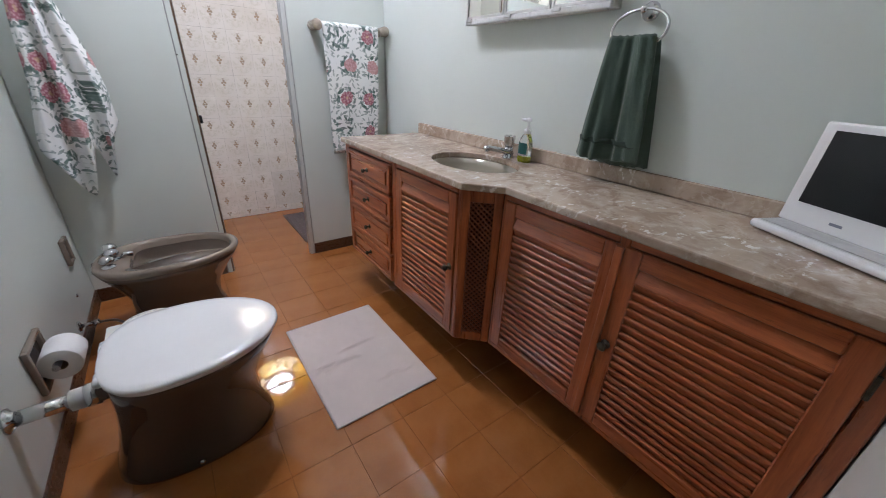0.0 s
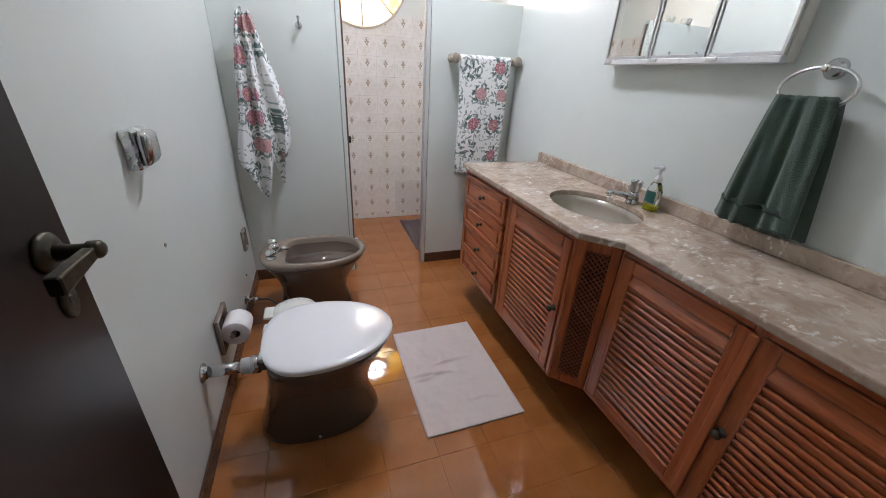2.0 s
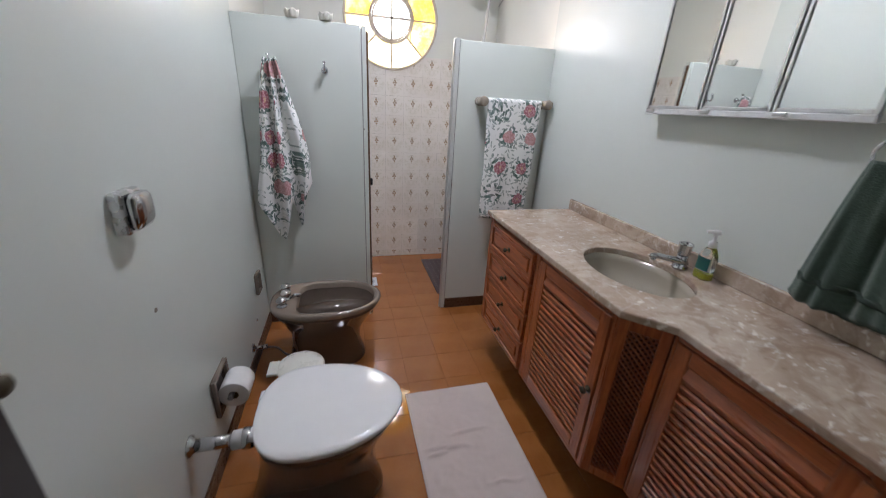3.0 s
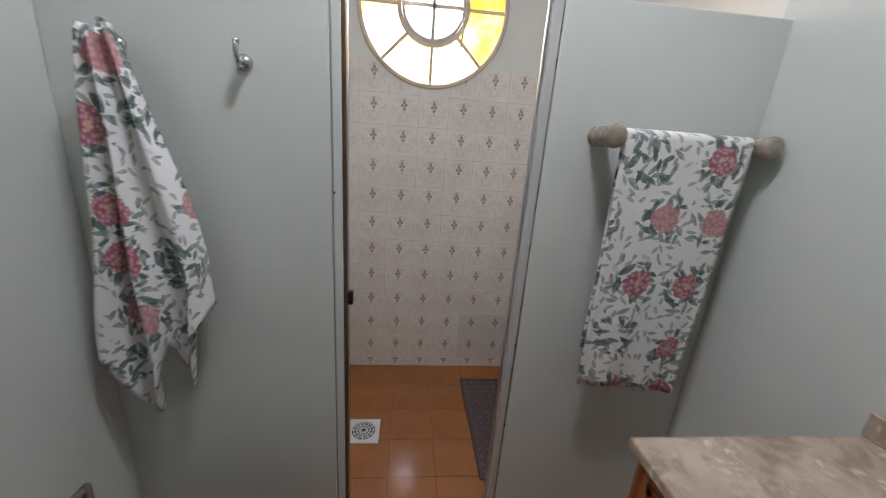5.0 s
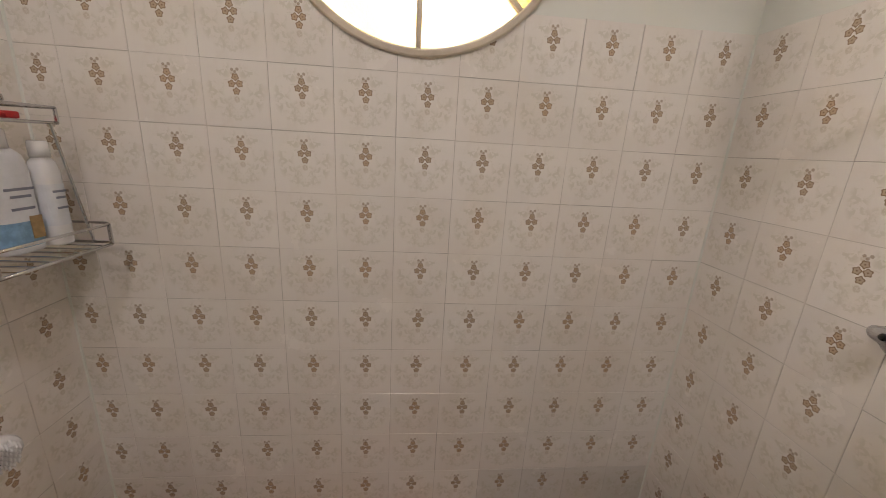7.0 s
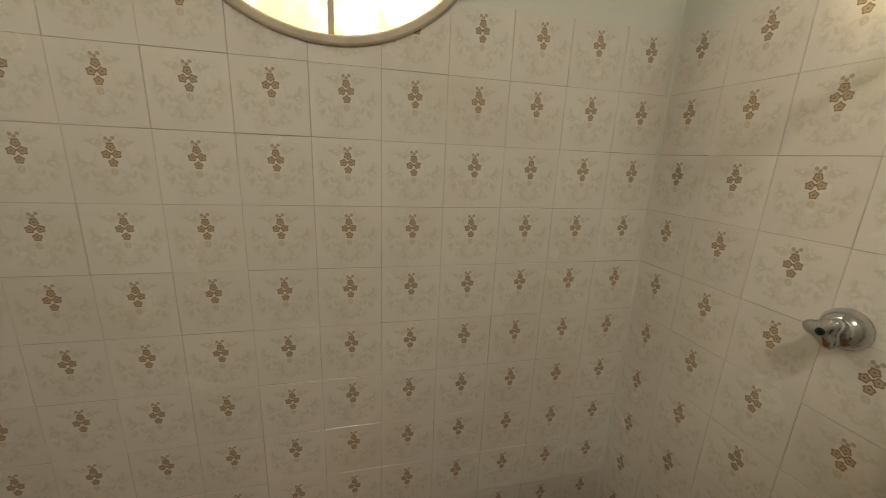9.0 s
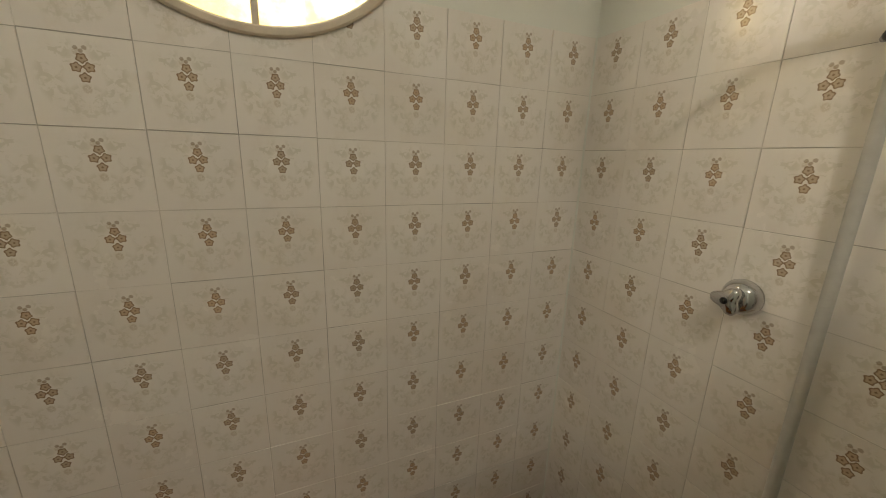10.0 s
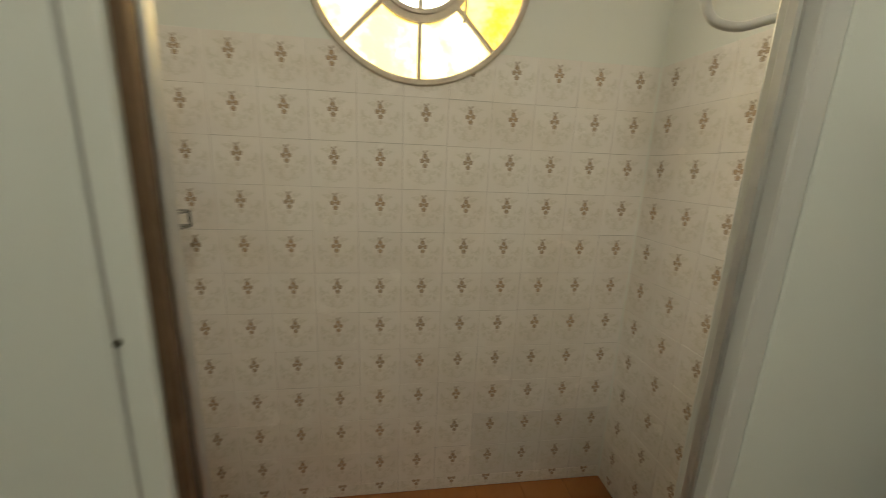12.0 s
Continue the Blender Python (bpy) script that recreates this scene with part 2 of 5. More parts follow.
def plain(name, colour, rough=0.4, metal=0.0, var=0.12, scale=30.0, bump=0.0, coat=0.0):
    k = Nodes(name, rough, metal, colour)
    co = k.coords()
    n = k.noise(co, scale, 4)
    k.colour(k.mix(k.step(n, 0.3, 0.7), tuple(c * (1 - var) for c in colour), colour))
    k.rough(k.step(k.noise(co, scale * 2.7, 3), 0.3, 0.7, rough * 0.85, min(1.0, rough * 1.2)))
    if bump:
        k.bump(n, bump, 0.003)
    k.b.inputs["Coat Weight"].default_value = coat
    k.b.inputs["Coat Roughness"].default_value = 0.08
    return k.m


def floral_cloth():
    """White cotton printed with roses and grey-green leaves; printed on the x-z plane."""
    k = Nodes("floral_cotton", 0.9)
    raw = k.t.nodes.new("ShaderNodeTexCoord").outputs["Object"]
    sp = k.node("ShaderNodeSeparateXYZ", Vector=raw)
    flat = k.node("ShaderNodeCombineXYZ", X=k.math("ADD", sp.outputs[0], k.math("MULTIPLY", sp.outputs[1], 0.85)), Y=sp.outputs[2], Z=0.0).outputs[0]
    ink = k.noise(flat, 55, 4, 0.6)
    bend = k.node("ShaderNodeTexNoise", Vector=flat, Scale=16.0, Detail=2.0).outputs["Color"]
    flat2 = k.vmath("ADD", flat, k.vmath("MULTIPLY", k.vmath("SUBTRACT", bend, (0.5, 0.5, 0.5)), (0.035, 0.035, 0.0)))
    c = k.mix(k.noise(flat, 4, 2), (0.80, 0.81, 0.80), (0.88, 0.88, 0.86))
    spray = k.voronoi2(flat2, 6.2, randomness=0.6).outputs["Distance"]
    # pointed leaves of several sizes, each turned its own way
    for scale, keep, long, wide, reach, tone in ((29, 0.2, 0.66, 0.20, 0.56, (0.20, 0.27, 0.25)), (40, 0.38, 0.66, 0.21, 0.75, (0.36, 0.41, 0.38)), (22, 0.3, 0.64, 0.23, 0.44, (0.10, 0.165, 0.145)), (33, 0.22, 0.64, 0.22, 0.40, (0.07, 0.125, 0.105))):
        at = k.vmath("ADD", flat, (0.37 * scale, 0.11 * scale, 0.0))
        v = k.voronoi2(at, scale)
        pick = k.node("ShaderNodeSeparateXYZ", Vector=v.outputs["Color"])
        turn = k.math("MULTIPLY", pick.outputs[0], 6.283)
        d = k.node("ShaderNodeSeparateXYZ", Vector=k.vmath("MULTIPLY", k.vmath("SUBTRACT", at, v.outputs["Position"]), (scale, scale, 0.0)))
        cs, sn = k.math("COSINE", turn), k.math("SINE", turn)
        u = k.math("ADD", k.math("MULTIPLY", d.outputs[0], cs), k.math("MULTIPLY", d.outputs[1], sn))
        w = k.math("SUBTRACT", k.math("MULTIPLY", d.outputs[1], cs), k.math("MULTIPLY", d.outputs[0], sn))
        ul = k.math("DIVIDE", u, long)
        edge = k.math("MULTIPLY", k.math("SUBTRACT", 1.0, k.math("MULTIPLY", ul, ul)), wide)
        f = k.math("MULTIPLY", k.step(k.math("SUBTRACT", edge, k.math("ABSOLUTE", w)), 0.0, 0.04), k.step(pick.outputs[1], keep, keep + 0.04))
        f = k.math("MULTIPLY", f, k.step(spray, reach, reach - 0.06))
        c = k.mix(k.math("MULTIPLY", f, k.step(ink, 0.25, 0.6, 0.55, 0.95)), c, tone)
    # roses
    v = k.voronoi2(flat2, 6.2, randomness=0.6)
    pick = k.node("ShaderNodeSeparateXYZ", Vector=v.outputs["Color"]).outputs[0]
    sel = k.step(pick, 0.28, 0.32)
    near = k.math("ADD", v.outputs["Distance"], k.math("MULTIPLY", k.math("SUBTRACT", k.noise(flat, 70, 2), 0.5), 0.16))
    f = k.math("MULTIPLY", k.step(near, 0.25, 0.225), sel)
    petals = k.voronoi2(flat, 85).outputs["Distance"]
    rose = k.mix(k.step(petals, 0.15, 0.6), (0.60, 0.33, 0.35), (0.36, 0.105, 0.14))
    rose = k.mix(k.math("MULTIPLY", k.step(pick, 0.7, 0.74), 0.4), rose, (0.72, 0.46, 0.42))
    rose = k.mix(k.math("MULTIPLY", k.math("MULTIPLY", k.step(near, 0.08, 0.03), k.step(pick, 0.66, 0.62)), 0.6), rose, (0.74, 0.54, 0.28))
    c = k.mix(k.math("MULTIPLY", f, 0.95), c, rose)
    k.colour(c)
    k.bump(k.noise(raw, 420, 2), 0.25, 0.002)
    k.b.inputs["Sheen Weight"].default_value = 0.15
    return k.m


def terry(name, tone, scale=330, rough=1.0):
    k = Nodes(name, 0.95)
    co = k.coords()
    loops = k.voronoi(co, scale).outputs["Distance"]
    big = k.noise(co, 9, 3)
    c = k.mix(k.step(big, 0.3, 0.7), tuple(v * 0.8 for v in tone), tone)
    k.colour(k.mix(k.step(loops, 0.1, 0.6), c, tuple(v * (1 - 0.4 * rough) for v in tone)))
    k.bump(k.math("ADD", loops, k.math("MULTIPLY", k.noise(co, 28, 3), 0.6)), 0.5 * rough, 0.004)
    k.b.inputs["Sheen Weight"].default_value = 0.2
    return k.m


def amber(name, deep, light):
    """Blotchy rippled church glass."""
    k = Nodes(name, 0.3)
    k.b.inputs["Transmission Weight"].default_value = 1.0
    co = k.coords()
    n = k.math("ADD", k.math("MULTIPLY", k.noise(co, 7, 4, 0.6, 0.6), 0.7), k.math("MULTIPLY", k.noise(co, 45, 3), 0.3))
    k.colour(k.mix(k.step(n, 0.42, 0.6), deep, light))
    k.bump(k.noise(co, 130, 2), 0.5, 0.004)
    return k.m


def glass(name, tone, rough, bump):
    k = Nodes(name, rough, 0.0, tone)
    k.b.inputs["Transmission Weight"].default_value = 1.0
    k.b.inputs["IOR"].default_value = 1.45
    co = k.coords()
    k.colour(k.mix(k.step(k.noise(co, 18, 4), 0.4, 0.65), tone, tuple(min(1.0, v * 1.06) for v in tone)))
    if bump:
        k.bump(k.noise(co, 120, 2), bump, 0.004)
    return k.m


PLASTER = plaster("wall_paint", (0.67, 0.715, 0.67))
# cream tone, made paler for the window glow on the shower's upper walls
CREAM_GLOW_PAINT = plaster("cream_glow_paint", (0.80, 0.81, 0.75))
CEILING = plaster("ceiling_paint", (0.80, 0.80, 0.77))
WALL_TILE = wall_tile()
FLOOR_TILE = floor_tile()
GROUT = plain("cream_grout", (0.68, 0.63, 0.57), 0.85, var=0.45, scale=6, bump=0.2)
FLOOR_GROUT = plain("floor_grout", (0.34, 0.13, 0.042), 0.15, var=0.4, scale=9, bump=0.2)
SKIRTING = plain("brown_skirting", (0.10, 0.045, 0.022), 0.3, var=0.25)
RED_WOOD = wood("red_wood_upright", (0.45, 0.128, 0.042), (0.235, 0.058, 0.019), "z")
RED_WOOD_ALONG = wood("red_wood_lengthwise", (0.46, 0.132, 0.043), (0.235, 0.058, 0.019), "y")
LATTICE_WOOD = plain("dark_lattice_wood", (0.30, 0.085, 0.032), 0.35, var=0.3, scale=40)
# wood darkened to stand for the shade inside the cabinets
INNER_SHADE = plain("cabinet_inside_shade", (0.075, 0.026, 0.012), 0.7)
dark = Nodes("dark_door_wood", 0.33)
grain = dark.noise(dark.coords((9, 9, 0.8)), 5, 5, 0.6, 0.3)
dark.colour(dark.mix(dark.step(grain, 0.3, 0.7), (0.009, 0.0068, 0.0056), (0.014, 0.0105, 0.0085)))
dark.bump(grain, 0.03, 0.002)
DARK_WOOD = dark.m
MARBLE = marble()
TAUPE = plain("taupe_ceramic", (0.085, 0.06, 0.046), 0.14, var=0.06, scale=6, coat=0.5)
# the same taupe, toned paler for light on rims and frames
TAUPE_LIT = plain("lit_taupe_ceramic", (0.24, 0.19, 0.15), 0.12, var=0.05, scale=6, coat=0.5)
BASIN = plain("beige_ceramic", (0.43, 0.385, 0.31), 0.1, var=0.05, scale=6, coat=0.4)
WHITE = plain("white_plastic", (0.80, 0.80, 0.80), 0.13, var=0.03, scale=8)
CREAM = plain("cream_plastic", (0.74, 0.73, 0.66), 0.3, var=0.05, scale=12)
CHROME = plain("chrome", (0.62, 0.62, 0.63), 0.12, 1.0, var=0.1, scale=15)
BRIGHT = plain("brushed_chrome", (0.72, 0.72, 0.72), 0.26, 1.0, var=0.1, scale=15)
STEEL = plain("satin_metal", (0.42, 0.42, 0.42), 0.3, 1.0, var=0.15, scale=20)
ALU = plain("aluminium", (0.66, 0.66, 0.66), 0.35, 1.0, var=0.1, scale=25)
PALE_ALU = plain("pale_grey_profile", (0.62, 0.63, 0.61), 0.42, 0.2, var=0.03, scale=6)
BRONZE = plain("aged_bronze", (0.10, 0.09, 0.065), 0.42, 0.9, var=0.4, scale=60)
BRONZE_ALU = plain("bronze_aluminium", (0.20, 0.125, 0.075), 0.35, 0.5, var=0.3, scale=20)
BLACK = plain("black_plastic", (0.012, 0.012, 0.013), 0.3, var=0.2)
BEIGE_POST = plain("beige_ceramic_holder", (0.36, 0.31, 0.25), 0.25, var=0.2, scale=25)
FLORAL = floral_cloth()
GREEN_TERRY = terry("green_terry", (0.088, 0.138, 0.104))
MAT_TERRY = terry("mauve_grey_terry", (0.71, 0.61, 0.57), 420, 0.3)
PAPER = plain("white_paper", (0.82, 0.81, 0.79), 0.9, var=0.04, bump=0.1)
WHITE_FRAME = plain("cream_painted_steel", (0.66, 0.57, 0.45), 0.45, var=0.12, scale=30)
AMBER = amber("amber_rippled_glass", (0.97, 0.47, 0.02), (0.99, 0.70, 0.16))
# sky glare on the lower panes is put into this paler glass colour
GLARE_AMBER = amber("glare_paled_amber_glass", (0.98, 0.74, 0.26), (0.99, 0.94, 0.70))
MID_AMBER = amber("honey_rippled_glass", (0.98, 0.52, 0.04), (0.99, 0.76, 0.24))
FROST = glass("frosted_glass", (0.95, 0.96, 0.95), 0.4, 0.2)
MIRROR = Nodes("mirror_glass", 0.02, 1.0, (0.86, 0.88, 0.87)).m
HOSE = plain("grey_plastic_hose", (0.56, 0.55, 0.52), 0.35, var=0.1)
PURPLE = plain("purple_rubber", (0.16, 0.06, 0.25), 0.5)
RED = plain("red_plastic", (0.55, 0.03, 0.03), 0.4)
BLUE = plain("pale_blue_plastic", (0.30, 0.45, 0.66), 0.35)
GREEN = plain("green_label", (0.02, 0.12, 0.10), 0.4)
GREEN_SOAP = plain("green_soap", (0.01, 0.12, 0.07), 0.25, var=0.3, scale=40, coat=0.4)
INK = plain("grey_ink", (0.22, 0.24, 0.3), 0.6)

# ---- the room: x runs from the left wall to the vanity wall, y from the entrance to the shower's back wall ----
XL, XR = -1.74, 0.0
Y_IN, Y_OUT = -3.475, 0.0
PF, PB = -1.005, -0.972          # faces of the shower partition
JL, JR = -1.095, -0.618         # its opening
H = 2.62
WX, WZ, WR = -0.852, 1.948, 0.347   # round window
TOP = 1.706                    # top of the wall tiles


def holed_wall(x0, x1, z0, z1, y0, y1, cx, cz, r, n=72):
    """An upright wall across y with a round hole through it."""
    bm = bmesh.new()
    angles = [2 * math.pi * i / n for i in range(n)] + [math.atan2(z - cz, x - cx) % (2 * math.pi) for x in (x0, x1) for z in (z0, z1)]
    angles = sorted(angles)
    rows = []
    for a in angles:
        c, s = math.cos(a), math.sin(a)
        kx = ((x1 if c > 0 else x0) - cx) / c if abs(c) > 1e-6 else 1e9
        kz = ((z1 if s > 0 else z0) - cz) / s if abs(s) > 1e-6 else 1e9
        k = min(kx, kz)
        rows.append([bm.verts.new((cx + q * c, y, cz + q * s)) for q, y in ((k, y0), (r, y0), (r, y1), (k, y1))])
    for a, b in zip(rows, rows[1:] + rows[:1]):
        for i in range(4):
            j = (i + 1) % 4
            bm.faces.new((a[i], b[i], b[j], a[j]))
    return bm


wall_north = structure("wall_north", holed_wall(XL - 0.15, XR + 0.15, -0.02, H, 0.006, 0.17, WX, WZ, WR), CREAM_GLOW_PAINT, "off-white painted wall with cream flower tiles and a round window", "wall")
wall_east = structure("wall_east", box(XR + 0.006, XR + 0.15, Y_IN - 1.6, 0.006, -0.02, H), CREAM_GLOW_PAINT, "off-white painted wall behind the vanity, tiled in the shower", "wall")
wall_west = structure("wall_west", box(XL - 0.15, XL - 0.006, Y_IN - 1.6, 0.006, -0.02, H), CREAM_GLOW_PAINT, "off-white painted wall behind the toilet, tiled in the shower", "wall")
skin = box(XL - 0.006, XL, Y_IN, PB, 0, H)
structure("wall_west_skim", skin, PLASTER, "smooth off-white painted wall face beside the toilet", "wall")
structure("wall_east_skim", box(XR, XR + 0.006, Y_IN, PB, 0, H), PLASTER, "smooth off-white painted wall face over the vanity", "wall")
DOOR_L, DOOR_R = -1.68, -0.94
bm = box(XL - 0.006, DOOR_L, Y_IN - 0.14, Y_IN, 0, H)
box(DOOR_R, XR + 0.006, Y_IN - 0.14, Y_IN, 0, H, bm=bm)
box(DOOR_L, DOOR_R, Y_IN - 0.14, Y_IN, 2.1, H, bm=bm)
structure("wall_south", bm, PLASTER, "off-white painted entrance wall with a doorway", "wall")
structure("wall_hall", box(XL - 0.15, XR + 0.15, Y_IN - 1.75, Y_IN - 1.6, -0.02, H), PLASTER, "plain off-white wall of the passage outside", "wall")
structure("ceiling", box(XL - 0.15, XR + 0.15, Y_IN - 1.75, 0.17, H, H + 0.1), CEILING, "flat white painted ceiling", "ceiling")
bm = box(XL, JL - 0.035, PF, PB, 0, 1.715, 0.004)
structure("shower_partition_left", bm, PLASTER, "low off-white painted shower partition wall with hooks", "partition")
bm = box(JR + 0.031, XR, PF, PB, 0, 1.70, 0.004)
structure("shower_partition_right", bm, PLASTER, "low off-white painted shower partition wall with towel bar", "partition")

floor = structure("floor", box(XL - 0.15, XR + 0.15, Y_IN - 1.75, 0.17, -0.12, -0.0016), FLOOR_GROUT, "orange-brown glazed square floor tiles with dark joints", "floor")


def skirting(name, x0, x1, y0, y1):
    structure(name, box(x0, x1, y0, y1, 0, 0.075, 0.003, 1), SKIRTING, "dark brown ceramic skirting along the wall", "skirting")


skirting("baseboard_1", XL, XL + 0.009, Y_IN, PF)
skirting("baseboard_2", XL + 0.009, JL - 0.035, PF - 0.009, PF)
skirting("baseboard_3", JR + 0.031, XR, PF - 0.009, PF)
skirting("baseboard_4", XR - 0.009, XR, Y_IN, PF - 0.009)
skirting("baseboard_5", DOOR_R, XR - 0.009, Y_IN, Y_IN + 0.009)

# aluminium profiles on the partition ends
frame_l = thing("shower_door_frame", JL, (PF + PB) / 2, 0, "slim bronze and silver aluminium shower door frame on the partition", "door frame")
part("jamb_profile", box(JL - 0.030, JL - 0.008, PF - 0.003, PB + 0.003, 0, 1.712, 0.002, 1), PLASTER, frame_l, "profile painted like the wall")
part("seam", box(JL - 0.035, JL - 0.030, PF + 0.002, PB - 0.004, 0, 1.70), plain("grey_joint", (0.36, 0.37, 0.35), 0.6), frame_l, "dull grey joint")
part("track", box(JL - 0.008, JL + 0.002, PF + 0.002, PF + 0.014, 0, 1.69, 0.002, 1), BRONZE_ALU, frame_l, "dark bronze track")
part("track", box(JL - 0.008, JL + 0.004, PF + 0.016, PB - 0.002, 0, 1.69, 0.002, 1), ALU, frame_l, "silver track")
part("latch", box(JL + 0.002, JL + 0.016, PF + 0.008, PF + 0.03, 0.885, 0.925, 0.004), BLACK, frame_l, "small black latch")
part("screw", lathe((JL - 0.028, PF - 0.003, 1.205), (0, -1, 0), [(0, 0.0032), (0.0015, 0.0026)], 10), BRONZE, frame_l)
frame_r = thing("shower_door_frame", JR, (PF + PB) / 2, 0, "slim silver aluminium shower door frame on the partition", "door frame")
part("jamb_profile", box(JR + 0.002, JR + 0.027, PF - 0.003, PB + 0.003, 0, 1.705, 0.003, 2), PALE_ALU, frame_r)
part("seam", box(JR + 0.027, JR + 0.031, PF + 0.002, PB - 0.004, 0, 1.70), STEEL, frame_r, "dark joint")
part("stop", box(JR - 0.005, JR + 0.002, PF + 0.01, PF + 0.022, 0, 1.70, 0.002, 1), ALU, frame_r)

# ---- round window ----
win = structure("window_1", lathe((WX, -0.009, WZ), (0, 1, 0), [(0.003, WR - 0.009), (0, WR - 0.005), (0, WR + 0.007), (0.003, WR + 0.011), (0.011, WR + 0.011), (0.012, WR - 0.001), (0.03, WR - 0.001), (0.03, WR - 0.009), (0.003, WR - 0.009)], 72), WHITE_FRAME, "round window with cream steel bars and amber glass", "window")


def ring_bar(r0, r1, y0, y1, n=64):
    return lathe((WX, y0, WZ), (0, 1, 0), [(0, r0), (0, r1), (y1 - y0, r1), (y1 - y0, r0), (0, r0)], n)


def win_part(name, bm, material, label=""):
    ob = obj(name, bm, material)
    ob.parent = win
    return tagged(ob, label)


win_part("inner_ring", ring_bar(0.152, 0.172, -0.006, 0.02), WHITE_FRAME)
win_part("vent_ring", ring_bar(0.138, 0.150, -0.012, 0.016), WHITE_FRAME, "cream ring of the opening centre pane")
for i in range(8):
    a = radians(45 * i)
    u = Vector((math.cos(a), 0, math.sin(a)))
    m = Matrix.Translation((WX, 0, WZ)) @ Matrix.Rotation(-a, 4, "Y")
    win_part("glazing_bar", box(0.17, WR - 0.007, -0.004, 0.016, -0.0065, 0.0065, 0.002, 1, turn=m), WHITE_FRAME)
    # amber pane of one sector; the lower ones carry sky glare in a paler colour
    r0, r1 = 0.168, WR - 0.005
    a0, a1 = a, a + radians(45)
    rows = []
    for k in range(9):
        b = a0 + (a1 - a0) * k / 8
        rows.append([(WX + r * math.cos(b), y, WZ + r * math.sin(b)) for r, y in ((r0, 0.006), (r1, 0.006), (r1, 0.01), (r0, 0.01))])
    pane = win_part("pane", loft(rows), AMBER if i < 4 else MID_AMBER if i == 7 else GLARE_AMBER, "amber rippled glass" if i < 4 else "amber rippled glass, paled by sky glare in its colour")
    pane.visible_shadow = False
for m in (Matrix.Identity(4), Matrix.Rotation(radians(90), 4, "Y")):
    win_part("vent_bar", box(-0.14, 0.14, -0.014, 0.004, -0.008, 0.008, 0.001, 1, turn=Matrix.Translation((WX, 0, WZ)) @ m), WHITE_FRAME)
pane = win_part("vent_pane", lathe((WX, 0.006, WZ), (0, 1, 0), [(0, 0.0), (0, 0.14), (0.004, 0.14), (0.004, 0.0)], 48), FROST, "frosted clear glass")
pane.visible_shadow = False
win_part("stay", tube(smooth_line([(WX + 0.135, -0.012, WZ - 0.02), (WX + 0.142, -0.03, WZ - 0.08), (WX + 0.136, -0.025, WZ - 0.17)]), 0.0045), WHITE_FRAME, "thin window stay")

# hazy white sky seen through the round window
k = Nodes("hazy_sky", 1.0, 0.0, (0, 0, 0))
k.b.inputs["Emission Color"].default_value = (1.0, 0.96, 0.9, 1)
k.b.inputs["Emission Strength"].default_value = 6.0
structure("backdrop", box(WX - 6, WX + 6, 4.0, 4.05, -1.0, 7.0), k.m, "pale hazy sky outside the round window", "sky")

# ---- vanity ----
FX1, FX2 = -0.483, -0.385       # fronts of the deep and the shallow cabinet
ZB, ZT = 0.20, 0.823
Y0, Y1, Y2, Y3, Y4 = -1.462, -1.995, -2.462, -2.562, Y_IN


def knob(parent, x, y, z, d=(-1, 0, 0), r=0.013):
    d = Vector(d).normalized()
    o = part("knob", lathe((x, y, z), d, [(0, r * 1.05), (0.003, r * 1.0), (0.004, r * 0.4), (0.014, r * 0.35), (0.017, r * 0.9), (0.023, r), (0.028, r * 0.7), (0.03, 0.0)], 14), BRONZE, parent, "aged bronze knob", True)
    return o


def cabinet(y0, y1, fx, label, top=ZT):
    c = thing("vanity_cabinet", (fx + XR) / 2, (y0 + y1) / 2, ZB, label, "cabinet", "vanity cabinets")
    # solid block; its dark colour is the shade seen between the slats
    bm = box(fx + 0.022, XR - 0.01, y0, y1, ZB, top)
    part("body", bm, INNER_SHADE, c, "cabinet body, coloured dark as the shaded inside")
    return c


def rail(name, c, fx, y0, y1, z0, z1, along, proud=0.0, bevel=0.003):
    return part(name, box(fx - proud, fx + 0.022, min(y0, y1), max(y0, y1), z0, z1, bevel, 1), RED_WOOD_ALONG if along else RED_WOOD, c)


